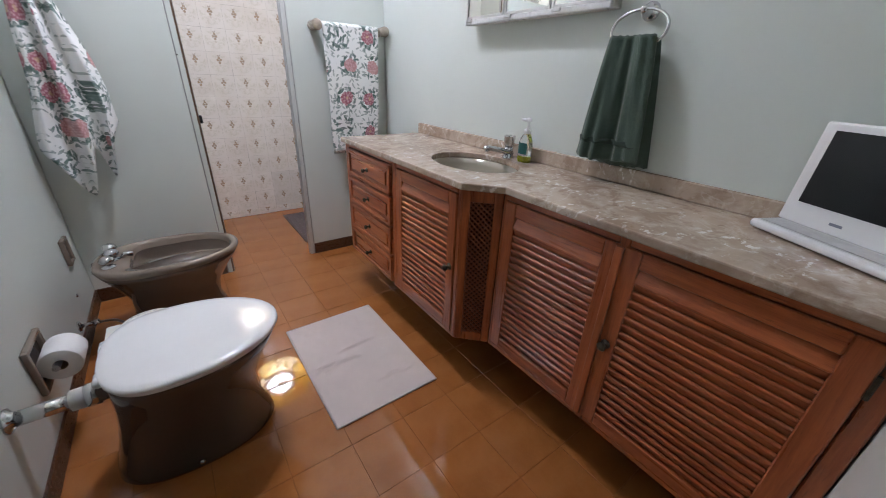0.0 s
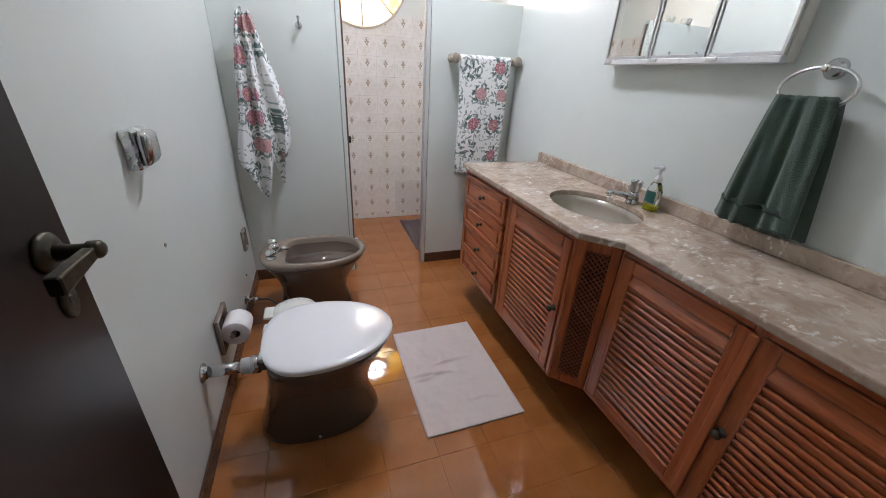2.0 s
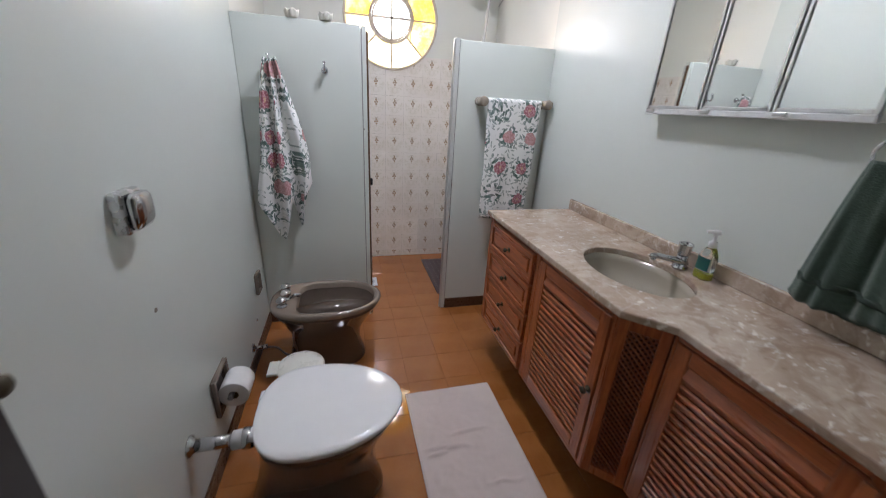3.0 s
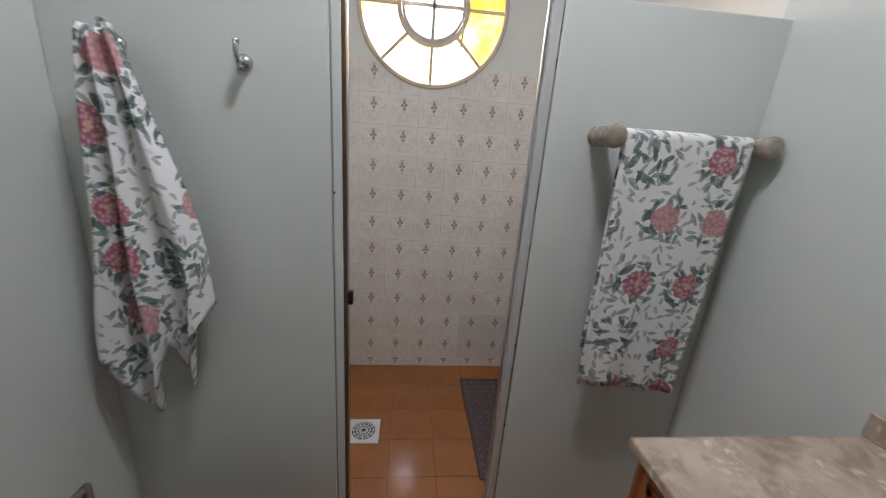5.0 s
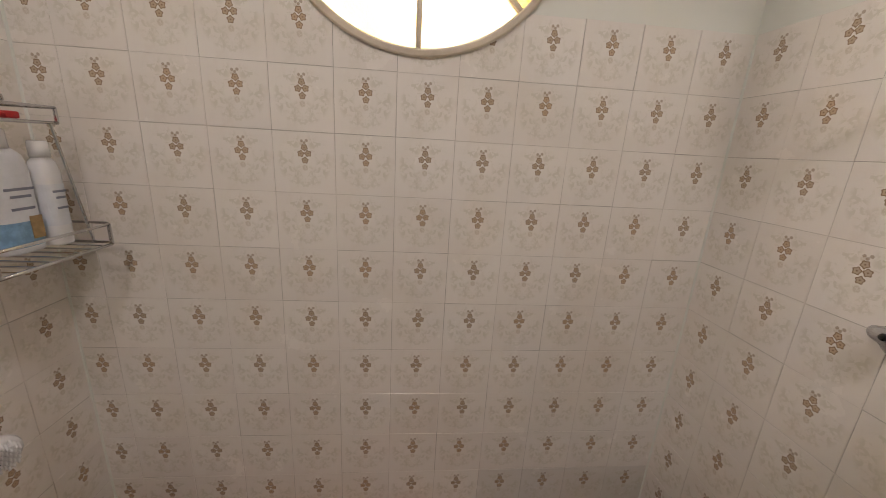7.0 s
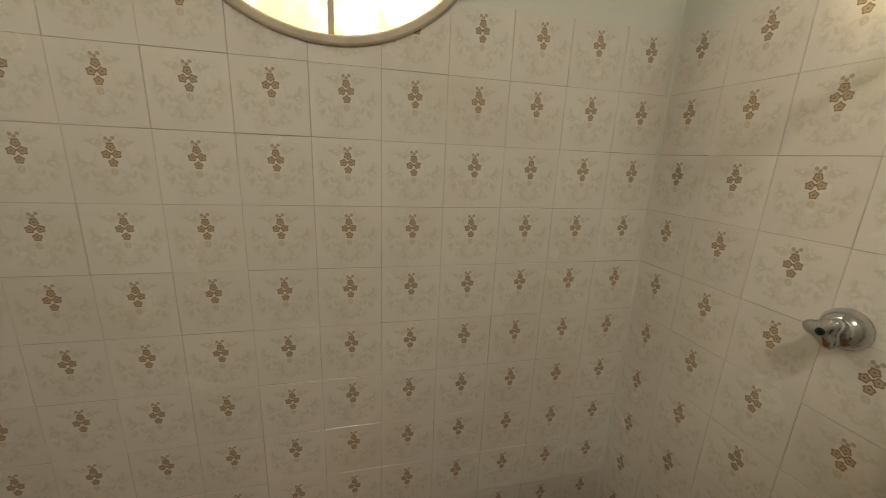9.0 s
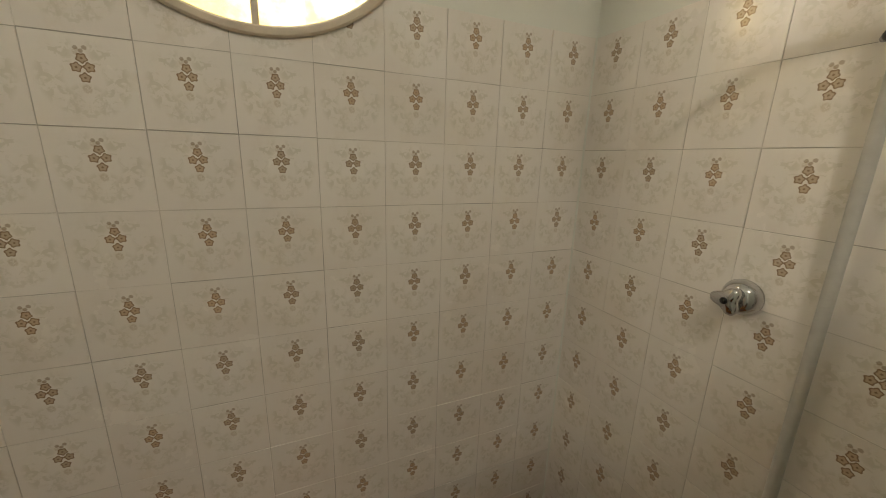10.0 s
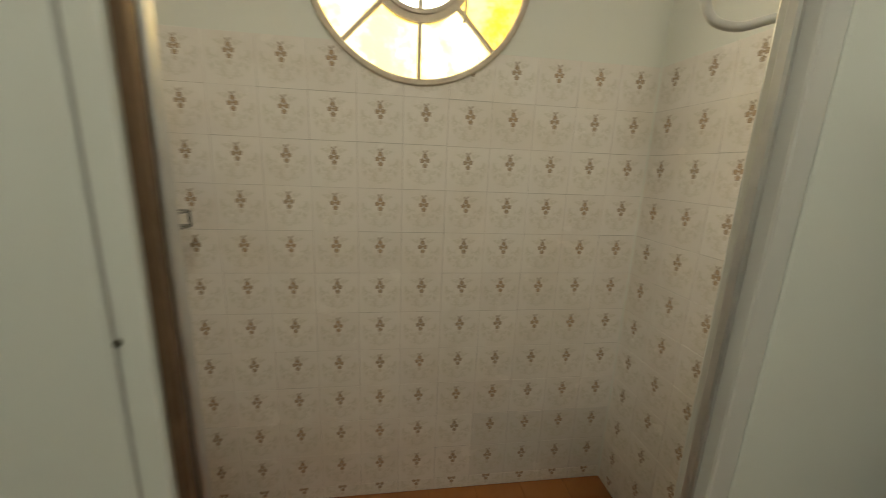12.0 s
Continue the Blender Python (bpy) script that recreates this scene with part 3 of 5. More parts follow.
def louver_door(c, fx, y0, y1, z0, z1, knob_y):
    """A framed door with slanting slats; y0 is the far end."""
    lo, hi = min(y0, y1), max(y0, y1)
    w = 0.046
    d = part("door", box(fx - 0.004, fx + 0.018, lo, lo + w, z0, z1, 0.003, 1), RED_WOOD, c, "louvred red wooden door")
    for nm, b, along in (("stile", (hi - w, hi, z0, z1), 0), ("top_rail", (lo + w, hi - w, z1 - w, z1), 1), ("bottom_rail", (lo + w, hi - w, z0, z0 + w), 1)):
        o = obj(nm, box(fx - 0.004, fx + 0.018, b[0], b[1], b[2], b[3], 0.003, 1), RED_WOOD_ALONG if along else RED_WOOD)
        o.parent = d
    # a broad sloping board over the slats
    n = 18
    a, b = z0 + w, z1 - w
    board = box(-0.0045, 0.0045, lo + w - 0.002, hi - w + 0.002, -0.024, 0.024, 0.004, 2, turn=Matrix.Translation((fx + 0.006, 0, b - 0.017)) @ Matrix.Rotation(radians(22), 4, "Y"))
    o = obj("top_board", board, RED_WOOD_ALONG)
    o.parent = d
    b -= 0.036
    pitch = (b - a) / n
    slat = box(-0.0055, 0.0055, lo + w - 0.002, hi - w + 0.002, -pitch * 0.6, pitch * 0.6, 0.005, 3)
    me = None
    for i in range(n):
        turn = Matrix.Translation((fx + 0.007, 0, a + pitch * (i + 0.5))) @ Matrix.Rotation(radians(-27), 4, "Y")
        if me is None:
            o = obj("slat", slat, RED_WOOD_ALONG)
            me = o.data
        else:
            o = new("slat", me)
        o.matrix_local = turn
        o.parent = d
    if knob_y is not None:
        knob(d, fx - 0.004, knob_y, (z0 + z1) / 2)
    return d


# drawers
cab = cabinet(Y1, Y0, FX1, "red varnished wooden cabinet with four panelled drawers under marble")
rail("stile", cab, FX1, Y0 - 0.03, Y0, ZB, ZT, False)
rail("stile", cab, FX1, Y1, Y1 + 0.03, ZB, ZT, False)
rail("rail", cab, FX1, Y1 + 0.03, Y0 - 0.03, ZT - 0.018, ZT, True)
part("end_panel", box(FX1 + 0.001, XR, Y0, Y0 + 0.012, ZB, ZT, 0.002, 1), RED_WOOD, cab)
dz = (ZT - 0.018 - ZB - 0.012) / 4
for i in range(4):
    z0 = ZB + 0.012 + i * dz
    d = part("drawer", box(FX1 - 0.004, FX1 + 0.018, Y1 + 0.034, Y0 - 0.034, z0 + 0.003, z0 + dz - 0.004, 0.004), RED_WOOD_ALONG, cab)
    for b in ((Y1 + 0.034, Y0 - 0.034, z0 + dz - 0.026, z0 + dz - 0.006), (Y1 + 0.034, Y0 - 0.034, z0 + 0.005, z0 + 0.025)):
        o = obj("rail", box(FX1 - 0.012, FX1 - 0.003, b[0], b[1], b[2], b[3], 0.004), RED_WOOD_ALONG)
        o.parent = d
    for b in ((Y1 + 0.034, Y1 + 0.056), (Y0 - 0.056, Y0 - 0.034)):
        o = obj("stile", box(FX1 - 0.012, FX1 - 0.003, b[0], b[1], z0 + 0.005, z0 + dz - 0.006, 0.004), RED_WOOD)
        o.parent = d
    o = obj("raised_panel", box(FX1 - 0.010, FX1 - 0.003, Y1 + 0.075, Y0 - 0.075, z0 + 0.042, z0 + dz - 0.044, 0.006), RED_WOOD_ALONG)
    o.parent = d
    knob(d, FX1 - 0.010, (Y0 + Y1) / 2, z0 + dz / 2, r=0.011)

cab = cabinet(Y2, Y1, FX1, "red varnished wooden cabinet with a louvred door under basin", 0.66)
rail("stile", cab, FX1, Y1 - 0.012, Y1, ZB, ZT, False)
rail("stile", cab, FX1, Y2, Y2 + 0.022, ZB, ZT, False)
rail("rail", cab, FX1, Y2 + 0.022, Y1 - 0.012, ZT - 0.022, ZT, True)
rail("rail", cab, FX1, Y2 + 0.022, Y1 - 0.012, ZB, ZB + 0.02, True)
louver_door(cab, FX1, Y1 - 0.014, Y2 + 0.024, ZB + 0.022, ZT - 0.024, Y2 + 0.045)

# slanted corner with a lattice panel
cab = thing("corner_cabinet", (FX1 + XR) / 2, (Y2 + Y3) / 2, ZB, "slanted red wooden cabinet corner with a lattice panel", "cabinet", "vanity cabinets")
p0, p1 = Vector((FX1, Y2, 0)), Vector((FX2, Y3, 0))
along = (p1 - p0).normalized()
out = Vector((along.y, -along.x, 0))
if out.x > 0:
    out = -out
width = (p1 - p0).length
M = Matrix((( along.x, out.x, 0, p0.x), (along.y, out.y, 0, p0.y), (0, 0, 1, 0), (0, 0, 0, 1)))
# solid block; its dark colour is the shade in the lattice holes
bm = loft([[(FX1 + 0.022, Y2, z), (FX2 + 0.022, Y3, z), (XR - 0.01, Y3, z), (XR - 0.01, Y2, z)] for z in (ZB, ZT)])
part("body", bm, INNER_SHADE, cab, "cabinet body, coloured dark as the shaded inside")
s = 0.03
part("stile", box(0, s, -0.02, 0, ZB, ZT, 0.003, 1, turn=M), RED_WOOD, cab)
part("stile", box(width - s, width, -0.02, 0, ZB, ZT, 0.003, 1, turn=M), RED_WOOD, cab)
part("rail", box(s, width - s, -0.02, 0, ZT - 0.045, ZT, 0.003, 1, turn=M), RED_WOOD, cab)
part("rail", box(s, width - s, -0.02, 0, ZB, ZB + 0.04, 0.003, 1, turn=M), RED_WOOD, cab)
bm = bmesh.new()
lz0, lz1, lw = ZB + 0.04, ZT - 0.045, width - 2 * s
pitch = 0.0195
for sign in (1, -1):
    for i in range(-6, int((lz1 - lz0) / pitch) + 7):
        zc = lz0 + i * pitch
        za, zb = zc, zc + lw
        xa, xb = 0.0, lw
        if za < lz0:
            xa, za = lz0 - zc, lz0
        if zb > lz1:
            xb, zb = lz1 - zc, lz1
        if xb - xa < 0.004:
            continue
        if sign < 0:
            xa, xb = lw - xa, lw - xb
        a, b = Vector((s + xa, -0.008 - 0.003 * sign, za)), Vector((s + xb, -0.008 - 0.003 * sign, zb))
        tube([M @ a, M @ b], 0.0036, 4, bm)
part("lattice", bm, LATTICE_WOOD, cab, "fine diagonal wooden lattice")

cab = cabinet(Y4 + 0.003, Y3, FX2, "red varnished wooden cabinet with two louvred doors under marble")
mid = -2.985
rail("stile", cab, FX2, Y3 - 0.012, Y3, ZB, ZT, False)
rail("stile", cab, FX2, mid - 0.014, mid + 0.014, ZB, ZT, False)
rail("stile", cab, FX2, Y4 + 0.003, -3.44, ZB, ZT, False)
for a, b in ((mid + 0.014, Y3 - 0.012), (-3.44, mid - 0.014)):
    rail("rail", cab, FX2, a, b, ZT - 0.022, ZT, True)
    rail("rail", cab, FX2, a, b, ZB, ZB + 0.02, True)
louver_door(cab, FX2, Y3 - 0.014, mid + 0.003, ZB + 0.022, ZT - 0.024, None)
d = louver_door(cab, FX2, mid - 0.003, -3.438, ZB + 0.022, ZT - 0.024, mid - 0.024)
o = obj("cover_strip", box(FX2 - 0.013, FX2 - 0.004, mid - 0.006, mid + 0.016, ZB + 0.024, ZT - 0.026, 0.004, 3), RED_WOOD)
o.parent = d
for z in (ZB + 0.1, ZT - 0.1):
    o = obj("hinge", lathe((FX2 - 0.006, -3.441, z - 0.025), (0, 0, 1), [(0, 0.004), (0.05, 0.004)], 10), BRONZE)
    o.parent = d

# marble top with an oval cut-out
BX, BY, BA, BB = -0.245, -2.235, 0.152, 0.212
CT0, CT1 = 0.825, 0.85


def counter_outline():
    e = 0.022
    return [Vector(p) for p in ((XR - 0.002, Y0 + 0.018), (FX1 - e, Y0 + 0.018), (FX1 - e, Y2 - 0.02), (FX2 - e, Y3 - 0.024), (FX2 - e, Y4 + 0.002), (XR - 0.002, Y4 + 0.002))]


def counter():
    line = counter_outline()
    rim = []
    m = len(line)
    for i in range(m):
        a, b = line[i], line[(i + 1) % m]
        k = max(2, int((b - a).length / 0.05))
        rim += [a + (b - a) * j / k for j in range(k)]
    n = 56
    hole = [Vector((BX + BA * math.cos(2 * math.pi * i / n), BY + BB * math.sin(2 * math.pi * i / n))) for i in range(n)]
    bm = bmesh.new()
    sides = []
    for z in (CT0, CT1):
        o = [bm.verts.new((p.x, p.y, z)) for p in rim]
        h = [bm.verts.new((p.x, p.y, z)) for p in hole]
        es = [bm.edges.new((r[i], r[(i + 1) % len(r)])) for r in (o, h) for i in range(len(r))]
        bmesh.ops.triangle_fill(bm, use_beauty=True, edges=es)
        sides.append((o, h))
    for r0, r1 in zip(*sides):
        for i in range(len(r0)):
            j = (i + 1) % len(r0)
            bm.faces.new((r0[i], r0[j], r1[j], r1[i]))
    bmesh.ops.dissolve_limit(bm, angle_limit=radians(1), verts=bm.verts, edges=bm.edges)
    bmesh.ops.recalc_face_normals(bm, faces=bm.faces)
    rim_edges = [e for e in bm.edges if len(e.link_faces) == 2 and e.calc_face_angle() > radians(60) and abs(e.verts[0].co.z - e.verts[1].co.z) < 1e-5]
    bmesh.ops.bevel(bm, geom=rim_edges, offset=0.005, segments=2, affect="EDGES", profile=0.5)
    return bm


top = thing("marble_worktop", -0.25, -2.4, CT0, "polished beige-brown marble vanity top with rounded edge", "worktop")
part("slab", counter(), MARBLE, top)
part("backsplash", box(XR - 0.02, XR - 0.001, Y4 + 0.002, Y0 + 0.018, CT1, 0.905, 0.003, 1), MARBLE, top)
bowl = [oval(BX, BY, CT0 - 0.001, BA + 0.012, BB + 0.012, 48), oval(BX, BY, CT0 - 0.001, BA - 0.002, BB - 0.002, 48)]
for k in range(1, 9):
    a = k / 8 * math.pi / 2
    bowl.append(oval(BX, BY, CT0 - 0.001 - 0.13 * math.sin(a), max(0.02, (BA - 0.002) * math.cos(a) ** 0.55), max(0.02, (BB - 0.002) * math.cos(a) ** 0.55), 48))
basin = thing("wash_basin", BX, BY, CT0 - 0.13, "beige oval ceramic basin set under the marble", "basin")
part("bowl", loft(bowl, cap0=False), BASIN, basin, "", True)
part("drain", lathe((BX, BY, CT0 - 0.1315), (0, 0, 1), [(0, 0.022), (0.004, 0.022), (0.006, 0.016), (0.003, 0.012)], 20), CHROME, basin, "chrome drain")

# tap
tap = thing("basin_tap", -0.066, -2.25, CT1, "chrome basin tap with a cylindrical handle on marble", "tap")
tx, ty = -0.066, -2.25
part("base", lathe((tx, ty, CT1), (0, 0, 1), [(0, 0.026), (0.006, 0.026), (0.012, 0.021), (0.045, 0.019), (0.05, 0.015)], 24), CHROME, tap, "", True)
spout = [(tx + 0.008, 0.024, 0.024, 0.015), (tx - 0.03, 0.032, 0.021, 0.013), (tx - 0.07, 0.042, 0.0165, 0.011), (tx - 0.105, 0.05, 0.0125, 0.0095), (tx - 0.126, 0.051, 0.0105, 0.0085), (tx - 0.132, 0.048, 0.006, 0.005)]
part("spout", loft([[(x, ty + (tx - x) * 0.08 + w * math.cos(2 * math.pi * i / 16), CT1 + z + h * math.sin(2 * math.pi * i / 16)) for i in range(16)] for x, z, w, h in spout]), CHROME, tap, "flat tapering chrome spout", True)
part("aerator", lathe((tx - 0.118, ty + 0.0095, CT1 + 0.046), (0, 0, -1), [(0, 0.008), (0.012, 0.008), (0.013, 0.005)], 14), CHROME, tap, "", True)
part("handle", lathe((tx, ty, CT1 + 0.05), (0, 0, 1), [(0, 0.017), (0.004, 0.0215), (0.042, 0.0245), (0.045, 0.0235), (0.044, 0.019), (0.039, 0.017), (0.039, 0.0)], 14), CHROME, tap, "cylindrical chrome handle with a hollow top")

# soap bottle
sx, sy = -0.058, -2.335
soap = thing("soap_bottle", sx, sy, CT1, "clear pump bottle of yellow-green liquid soap on marble", "soap bottle")
CLEAR = glass("clear_plastic", (0.96, 0.98, 0.96), 0.08, 0.0)
part("bottle", loft([oval(sx, sy, CT1 + z, a, b, 24, 2.6) for z, a, b in ((0, 0.019, 0.027), (0.004, 0.021, 0.03), (0.08, 0.02, 0.029), (0.105, 0.014, 0.019), (0.115, 0.011, 0.011))]), CLEAR, soap, "clear bottle", True)
part("liquid", loft([oval(sx, sy, CT1 + z, a, b, 24, 2.6) for z, a, b in ((0.003, 0.018, 0.026), (0.006, 0.0195, 0.0285), (0.024, 0.0195, 0.0285))]), plain("yellow_soap", (0.55, 0.55, 0.02), 0.2), soap, "yellow-green liquid soap")
part("label", loft([[p for i, p in enumerate(oval(sx, sy, CT1 + z, 0.0213, 0.0303, 24, 2.6)) if 9 <= i <= 15] for z in (0.034, 0.078)], closed=False), GREEN, soap, "green label")
part("pump", lathe((sx, sy, CT1 + 0.113), (0, 0, 1), [(0, 0.014), (0.018, 0.014), (0.02, 0.006), (0.045, 0.005), (0.046, 0.013), (0.06, 0.011), (0.062, 0.0)], 16), WHITE, soap, "white pump", True)
part("nozzle", tube([(sx, sy, CT1 + 0.168), (sx - 0.028, sy + 0.012, CT1 + 0.166)], 0.0055, 8), WHITE, soap)

# ---- mirror cabinet ----
MY0, MY1, MZ0, MZ1, MX = -1.895, -2.60, 1.372, 2.02, -0.052
mir = thing("mirror_cabinet", MX / 2, (MY0 + MY1) / 2, MZ0, "shallow wall mirror cabinet with three aluminium-framed doors", "mirror cabinet")
part("body", box(MX + 0.008, XR, MY1, MY0, MZ0, MZ1, 0.002, 1), CREAM, mir)
for nm, b in (("bottom_rail", (MY1, MY0, MZ0 - 0.004, MZ0 + 0.016)), ("top_rail", (MY1, MY0, MZ1 - 0.016, MZ1 + 0.004))):
    part(nm, box(MX - 0.012, MX + 0.008, b[0], b[1], b[2], b[3], 0.003, 1), plain("white_rail", (0.74, 0.75, 0.75), 0.3, var=0.06), mir, "white metal rail")
w = (MY0 - MY1) / 3
for i in range(3):
    a, b = MY1 + i * w, MY1 + (i + 1) * w
    d = part("mirror_door", box(MX - 0.002, MX + 0.003, a + 0.012, b - 0.012, MZ0 + 0.026, MZ1 - 0.02), MIRROR, mir, "mirror pane")
    for nm, q in (("stile", (a + 0.002, a + 0.013, MZ0 + 0.016, MZ1 - 0.016)), ("stile", (b - 0.013, b - 0.002, MZ0 + 0.016, MZ1 - 0.016)), ("rail", (a + 0.013, b - 0.013, MZ0 + 0.016, MZ0 + 0.027)), ("rail", (a + 0.013, b - 0.013, MZ1 - 0.027, MZ1 - 0.016))):
        o = obj(nm, box(MX - 0.007, MX + 0.004, *q, 0.002, 1), ALU)
        o.parent = d
    o = obj("pull", box(MX - 0.018, MX - 0.004, b - 0.05, b - 0.012, MZ0 + 0.004, MZ0 + 0.016, 0.003), ALU)
    o.parent = d

# ---- towel ring and green towel ----
ry, rz = -2.70, 1.357
tr = thing("towel_ring", XR - 0.03, ry, rz, "round chrome towel ring fixed to the wall", "towel ring")
part("rose", lathe((XR, ry, rz), (-1, 0, 0), [(0, 0.026), (0.006, 0.026), (0.012, 0.018), (0.02, 0.012), (0.045, 0.011), (0.05, 0.008)], 20), CHROME, tr, "", True)
cen = Vector((XR - 0.05, ry, rz - 0.05))
part("ring", tube([cen + 0.085 * Vector((0.1 * math.sin(a), math.cos(a), math.sin(a) * 0.62)) for a in [2 * math.pi * i / 40 for i in range(40)]], 0.0045, 8, closed=True), CHROME, tr, "", True)


def hanging(cx, cy, z_top, z_bot, top_half, bot_half, thick, folds, seed, across="y", nu=44, nv=30, depth=0.0, lean=0.0, hem=0.0):
    """A closed cloth sheet gathered at the top; across names the axis of its width, the other axis is its thickness."""
    rnd = random.Random(seed)
    ph = [rnd.uniform(0, 6.28) for _ in range(6)]
    rings = []
    for j in range(nv + 1):
        v = j / nv
        half = top_half + (bot_half - top_half) * v ** 0.8
        amp = folds * (0.35 + 0.65 * v) * (1.0 if v < 0.97 else 0.8)
        pts = []
        for side in (1, -1):
            for i in range(nu):
                u = -1 + 2 * i / (nu - 1)
                u *= side
                w = amp * (math.sin(5.2 * u + ph[0] + 0.6 * v) + 0.5 * math.sin(11.3 * u + ph[1] - 1.1 * v) + 0.25 * math.sin(19 * u + ph[2] + 3 * v))
                edge = max(0.15, 1 - abs(u) ** 6)
                t = thick * edge * side
                z = z_top + (z_bot - z_top) * v + hem * v * math.sin(3.1 * u + ph[3]) + 0.002 * math.sin(23 * u + ph[4])
                a, b = u * half + lean * v, w + t + depth * v
                pts.append((cx + b, cy + a, z) if across == "y" else (cx + a, cy + b, z))
        rings.append(pts)
    return loft(rings)


towel = thing("green_towel", -0.06, -2.70, 0.915, "dark green terry hand towel folded through the towel ring", "towel")
part("front_fold", hanging(-0.066, -2.695, 1.29, 0.93, 0.072, 0.118, 0.008, 0.016, 3, depth=-0.008, lean=0.0, hem=0.006), GREEN_TERRY, towel, "", True)
part("back_fold", hanging(-0.036, -2.705, 1.285, 0.915, 0.06, 0.108, 0.007, 0.004, 8, depth=0.006, lean=-0.012, hem=0.005), GREEN_TERRY, towel, "", True)
part("band", hanging(-0.0735, -2.695, 0.995, 0.980, 0.109, 0.112, 0.011, 0.0150, 3, depth=-0.0005, nv=3), plain("green_woven_band", (0.022, 0.042, 0.03), 0.7), towel, "flat woven band", True)

# ---- laptop ----
lp = thing("laptop", -0.13, -3.32, CT1, "open white laptop with a black screen on the marble", "laptop")
LM = Matrix.Translation((-0.035, -3.178, CT1)) @ Matrix.Rotation(radians(-118), 4, "Z")
LW = 0.315
part("base", box(0.0, LW, -0.085, 0.012, 0.003, 0.024, 0.009, 3, turn=LM), WHITE, lp, "white rounded base")
part("keyboard", box(0.014, LW - 0.014, -0.07, -0.02, 0.0242, 0.0262, 0.001, 1, turn=LM), plain("pale_keys", (0.5, 0.5, 0.5), 0.5), lp, "pale grey keyboard")
SM = LM @ Matrix.Translation((0, -0.006, 0.024)) @ Matrix.Rotation(radians(-5), 4, "X")
part("lid", box(0.0, LW, -0.002, 0.014, 0, 0.23, 0.005, 2, turn=SM), WHITE, lp, "white screen frame")
part("screen", box(0.028, LW - 0.028, -0.0035, -0.001, 0.05, 0.212, turn=SM), plain("black_screen", (0.006, 0.006, 0.007), 0.12), lp, "black glossy screen")
part("badge", box(0.11, 0.135, -0.003, -0.001, 0.02, 0.026, turn=SM), INK, lp, "small grey badge")

# small woven vase behind the laptop
vs = thing("woven_vase", -0.048, -3.415, CT1, "small dark brown woven vase behind the laptop", "vase")
prof = []
for i in range(40):
    h = 0.30 * i / 39
    prof.append((h, 0.028 + 0.016 * math.sin(math.pi * (0.15 + 0.8 * i / 39)) + 0.0018 * math.sin(i * 2.2)))
part("body", lathe((-0.048, -3.415, CT1), (0, 0, 1), prof, 28), plain("dark_wicker", (0.045, 0.024, 0.012), 0.7, var=0.5, scale=120, bump=0.6), vs, "", True)

# ---- ceiling lamp ----
LX, LY = -0.87, -1.53
lamp = thing("ceiling_lamp", LX, LY, H, "round white glass ceiling lamp, lit", "lamp")
GLOW = Nodes("lit_opal_glass", 0.4, 0.0, (0.9, 0.9, 0.88))
GLOW.b.inputs["Emission Color"].default_value = (0.95, 0.98, 1.06, 1)
GLOW.b.inputs["Emission Strength"].default_value = 95.0
part("rim", lathe((LX, LY, H), (0, 0, -1), [(0, 0.15), (0.03, 0.15), (0.03, 0.135)], 40), WHITE, lamp, "white rim", True)
part("shade", lathe((LX, LY, H - 0.02), (0, 0, -1), [(0, 0.135), (0.02, 0.13), (0.05, 0.1), (0.07, 0.055), (0.077, 0.0)], 40), GLOW.m, lamp, "lit opal glass shade", True)

# ---- toilet ----


def egg(cx, cy, z, back, front, half, n=44):
    """An egg-shaped ring with its round nose towards +x."""
    out = []
    for i in range(n):
        a = 2 * math.pi * i / n
        c, s = math.cos(a), math.sin(a)
        if c >= 0:
            out.append((cx + front * c, cy + half * s, z))
        else:
            out.append((cx + back * math.copysign(abs(c) ** 0.75, c), cy + half * math.copysign(abs(s) ** 0.8, s), z))
    return out


TY, TX = -2.215, -1.36
wc = thing("toilet", TX, TY, 0, "taupe ceramic toilet with a closed white plastic lid", "toilet")
shape = [(0.0, 0.228, 0.212, 0.128), (0.015, 0.235, 0.220, 0.134), (0.05, 0.23, 0.214, 0.13), (0.12, 0.208, 0.186, 0.116), (0.2, 0.19, 0.184, 0.122), (0.27, 0.18, 0.212, 0.147), (0.33, 0.175, 0.245, 0.168), (0.37, 0.175, 0.268, 0.182), (0.385, 0.172, 0.268, 0.182)]
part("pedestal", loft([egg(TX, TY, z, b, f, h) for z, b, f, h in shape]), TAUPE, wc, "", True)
part("seat", loft([egg(TX, TY, z, b, f, h) for z, b, f, h in ((0.386, 0.170, 0.27, 0.185), (0.39, 0.174, 0.276, 0.19), (0.398, 0.174, 0.276, 0.19), (0.402, 0.170, 0.272, 0.186))]), WHITE, wc, "white plastic seat", True)
part("lid", loft([egg(TX, TY, z, b, f, h) for z, b, f, h in ((0.403, 0.176, 0.28, 0.195), (0.406, 0.18, 0.286, 0.2), (0.414, 0.18, 0.286, 0.2), (0.4185, 0.176, 0.281, 0.195), (0.4205, 0.16, 0.26, 0.176), (0.4225, 0.1, 0.18, 0.11), (0.423, 0.01, 0.02, 0.01))]), WHITE, wc, "domed white plastic lid", True)
for dy in (-0.075, 0.075):
    part("hinge", lathe((TX - 0.172, TY + dy - 0.02, 0.405), (0, 1, 0), [(0, 0.011), (0.04, 0.011)], 12), WHITE, wc, "", True)
part("bolt_cap", lathe((TX - 0.02, TY - 0.1335, 0.03), (0, -1, 0.1), [(0, 0.009), (0.006, 0.008), (0.009, 0.0)], 12), CHROME, wc, "chrome bolt cap", True)
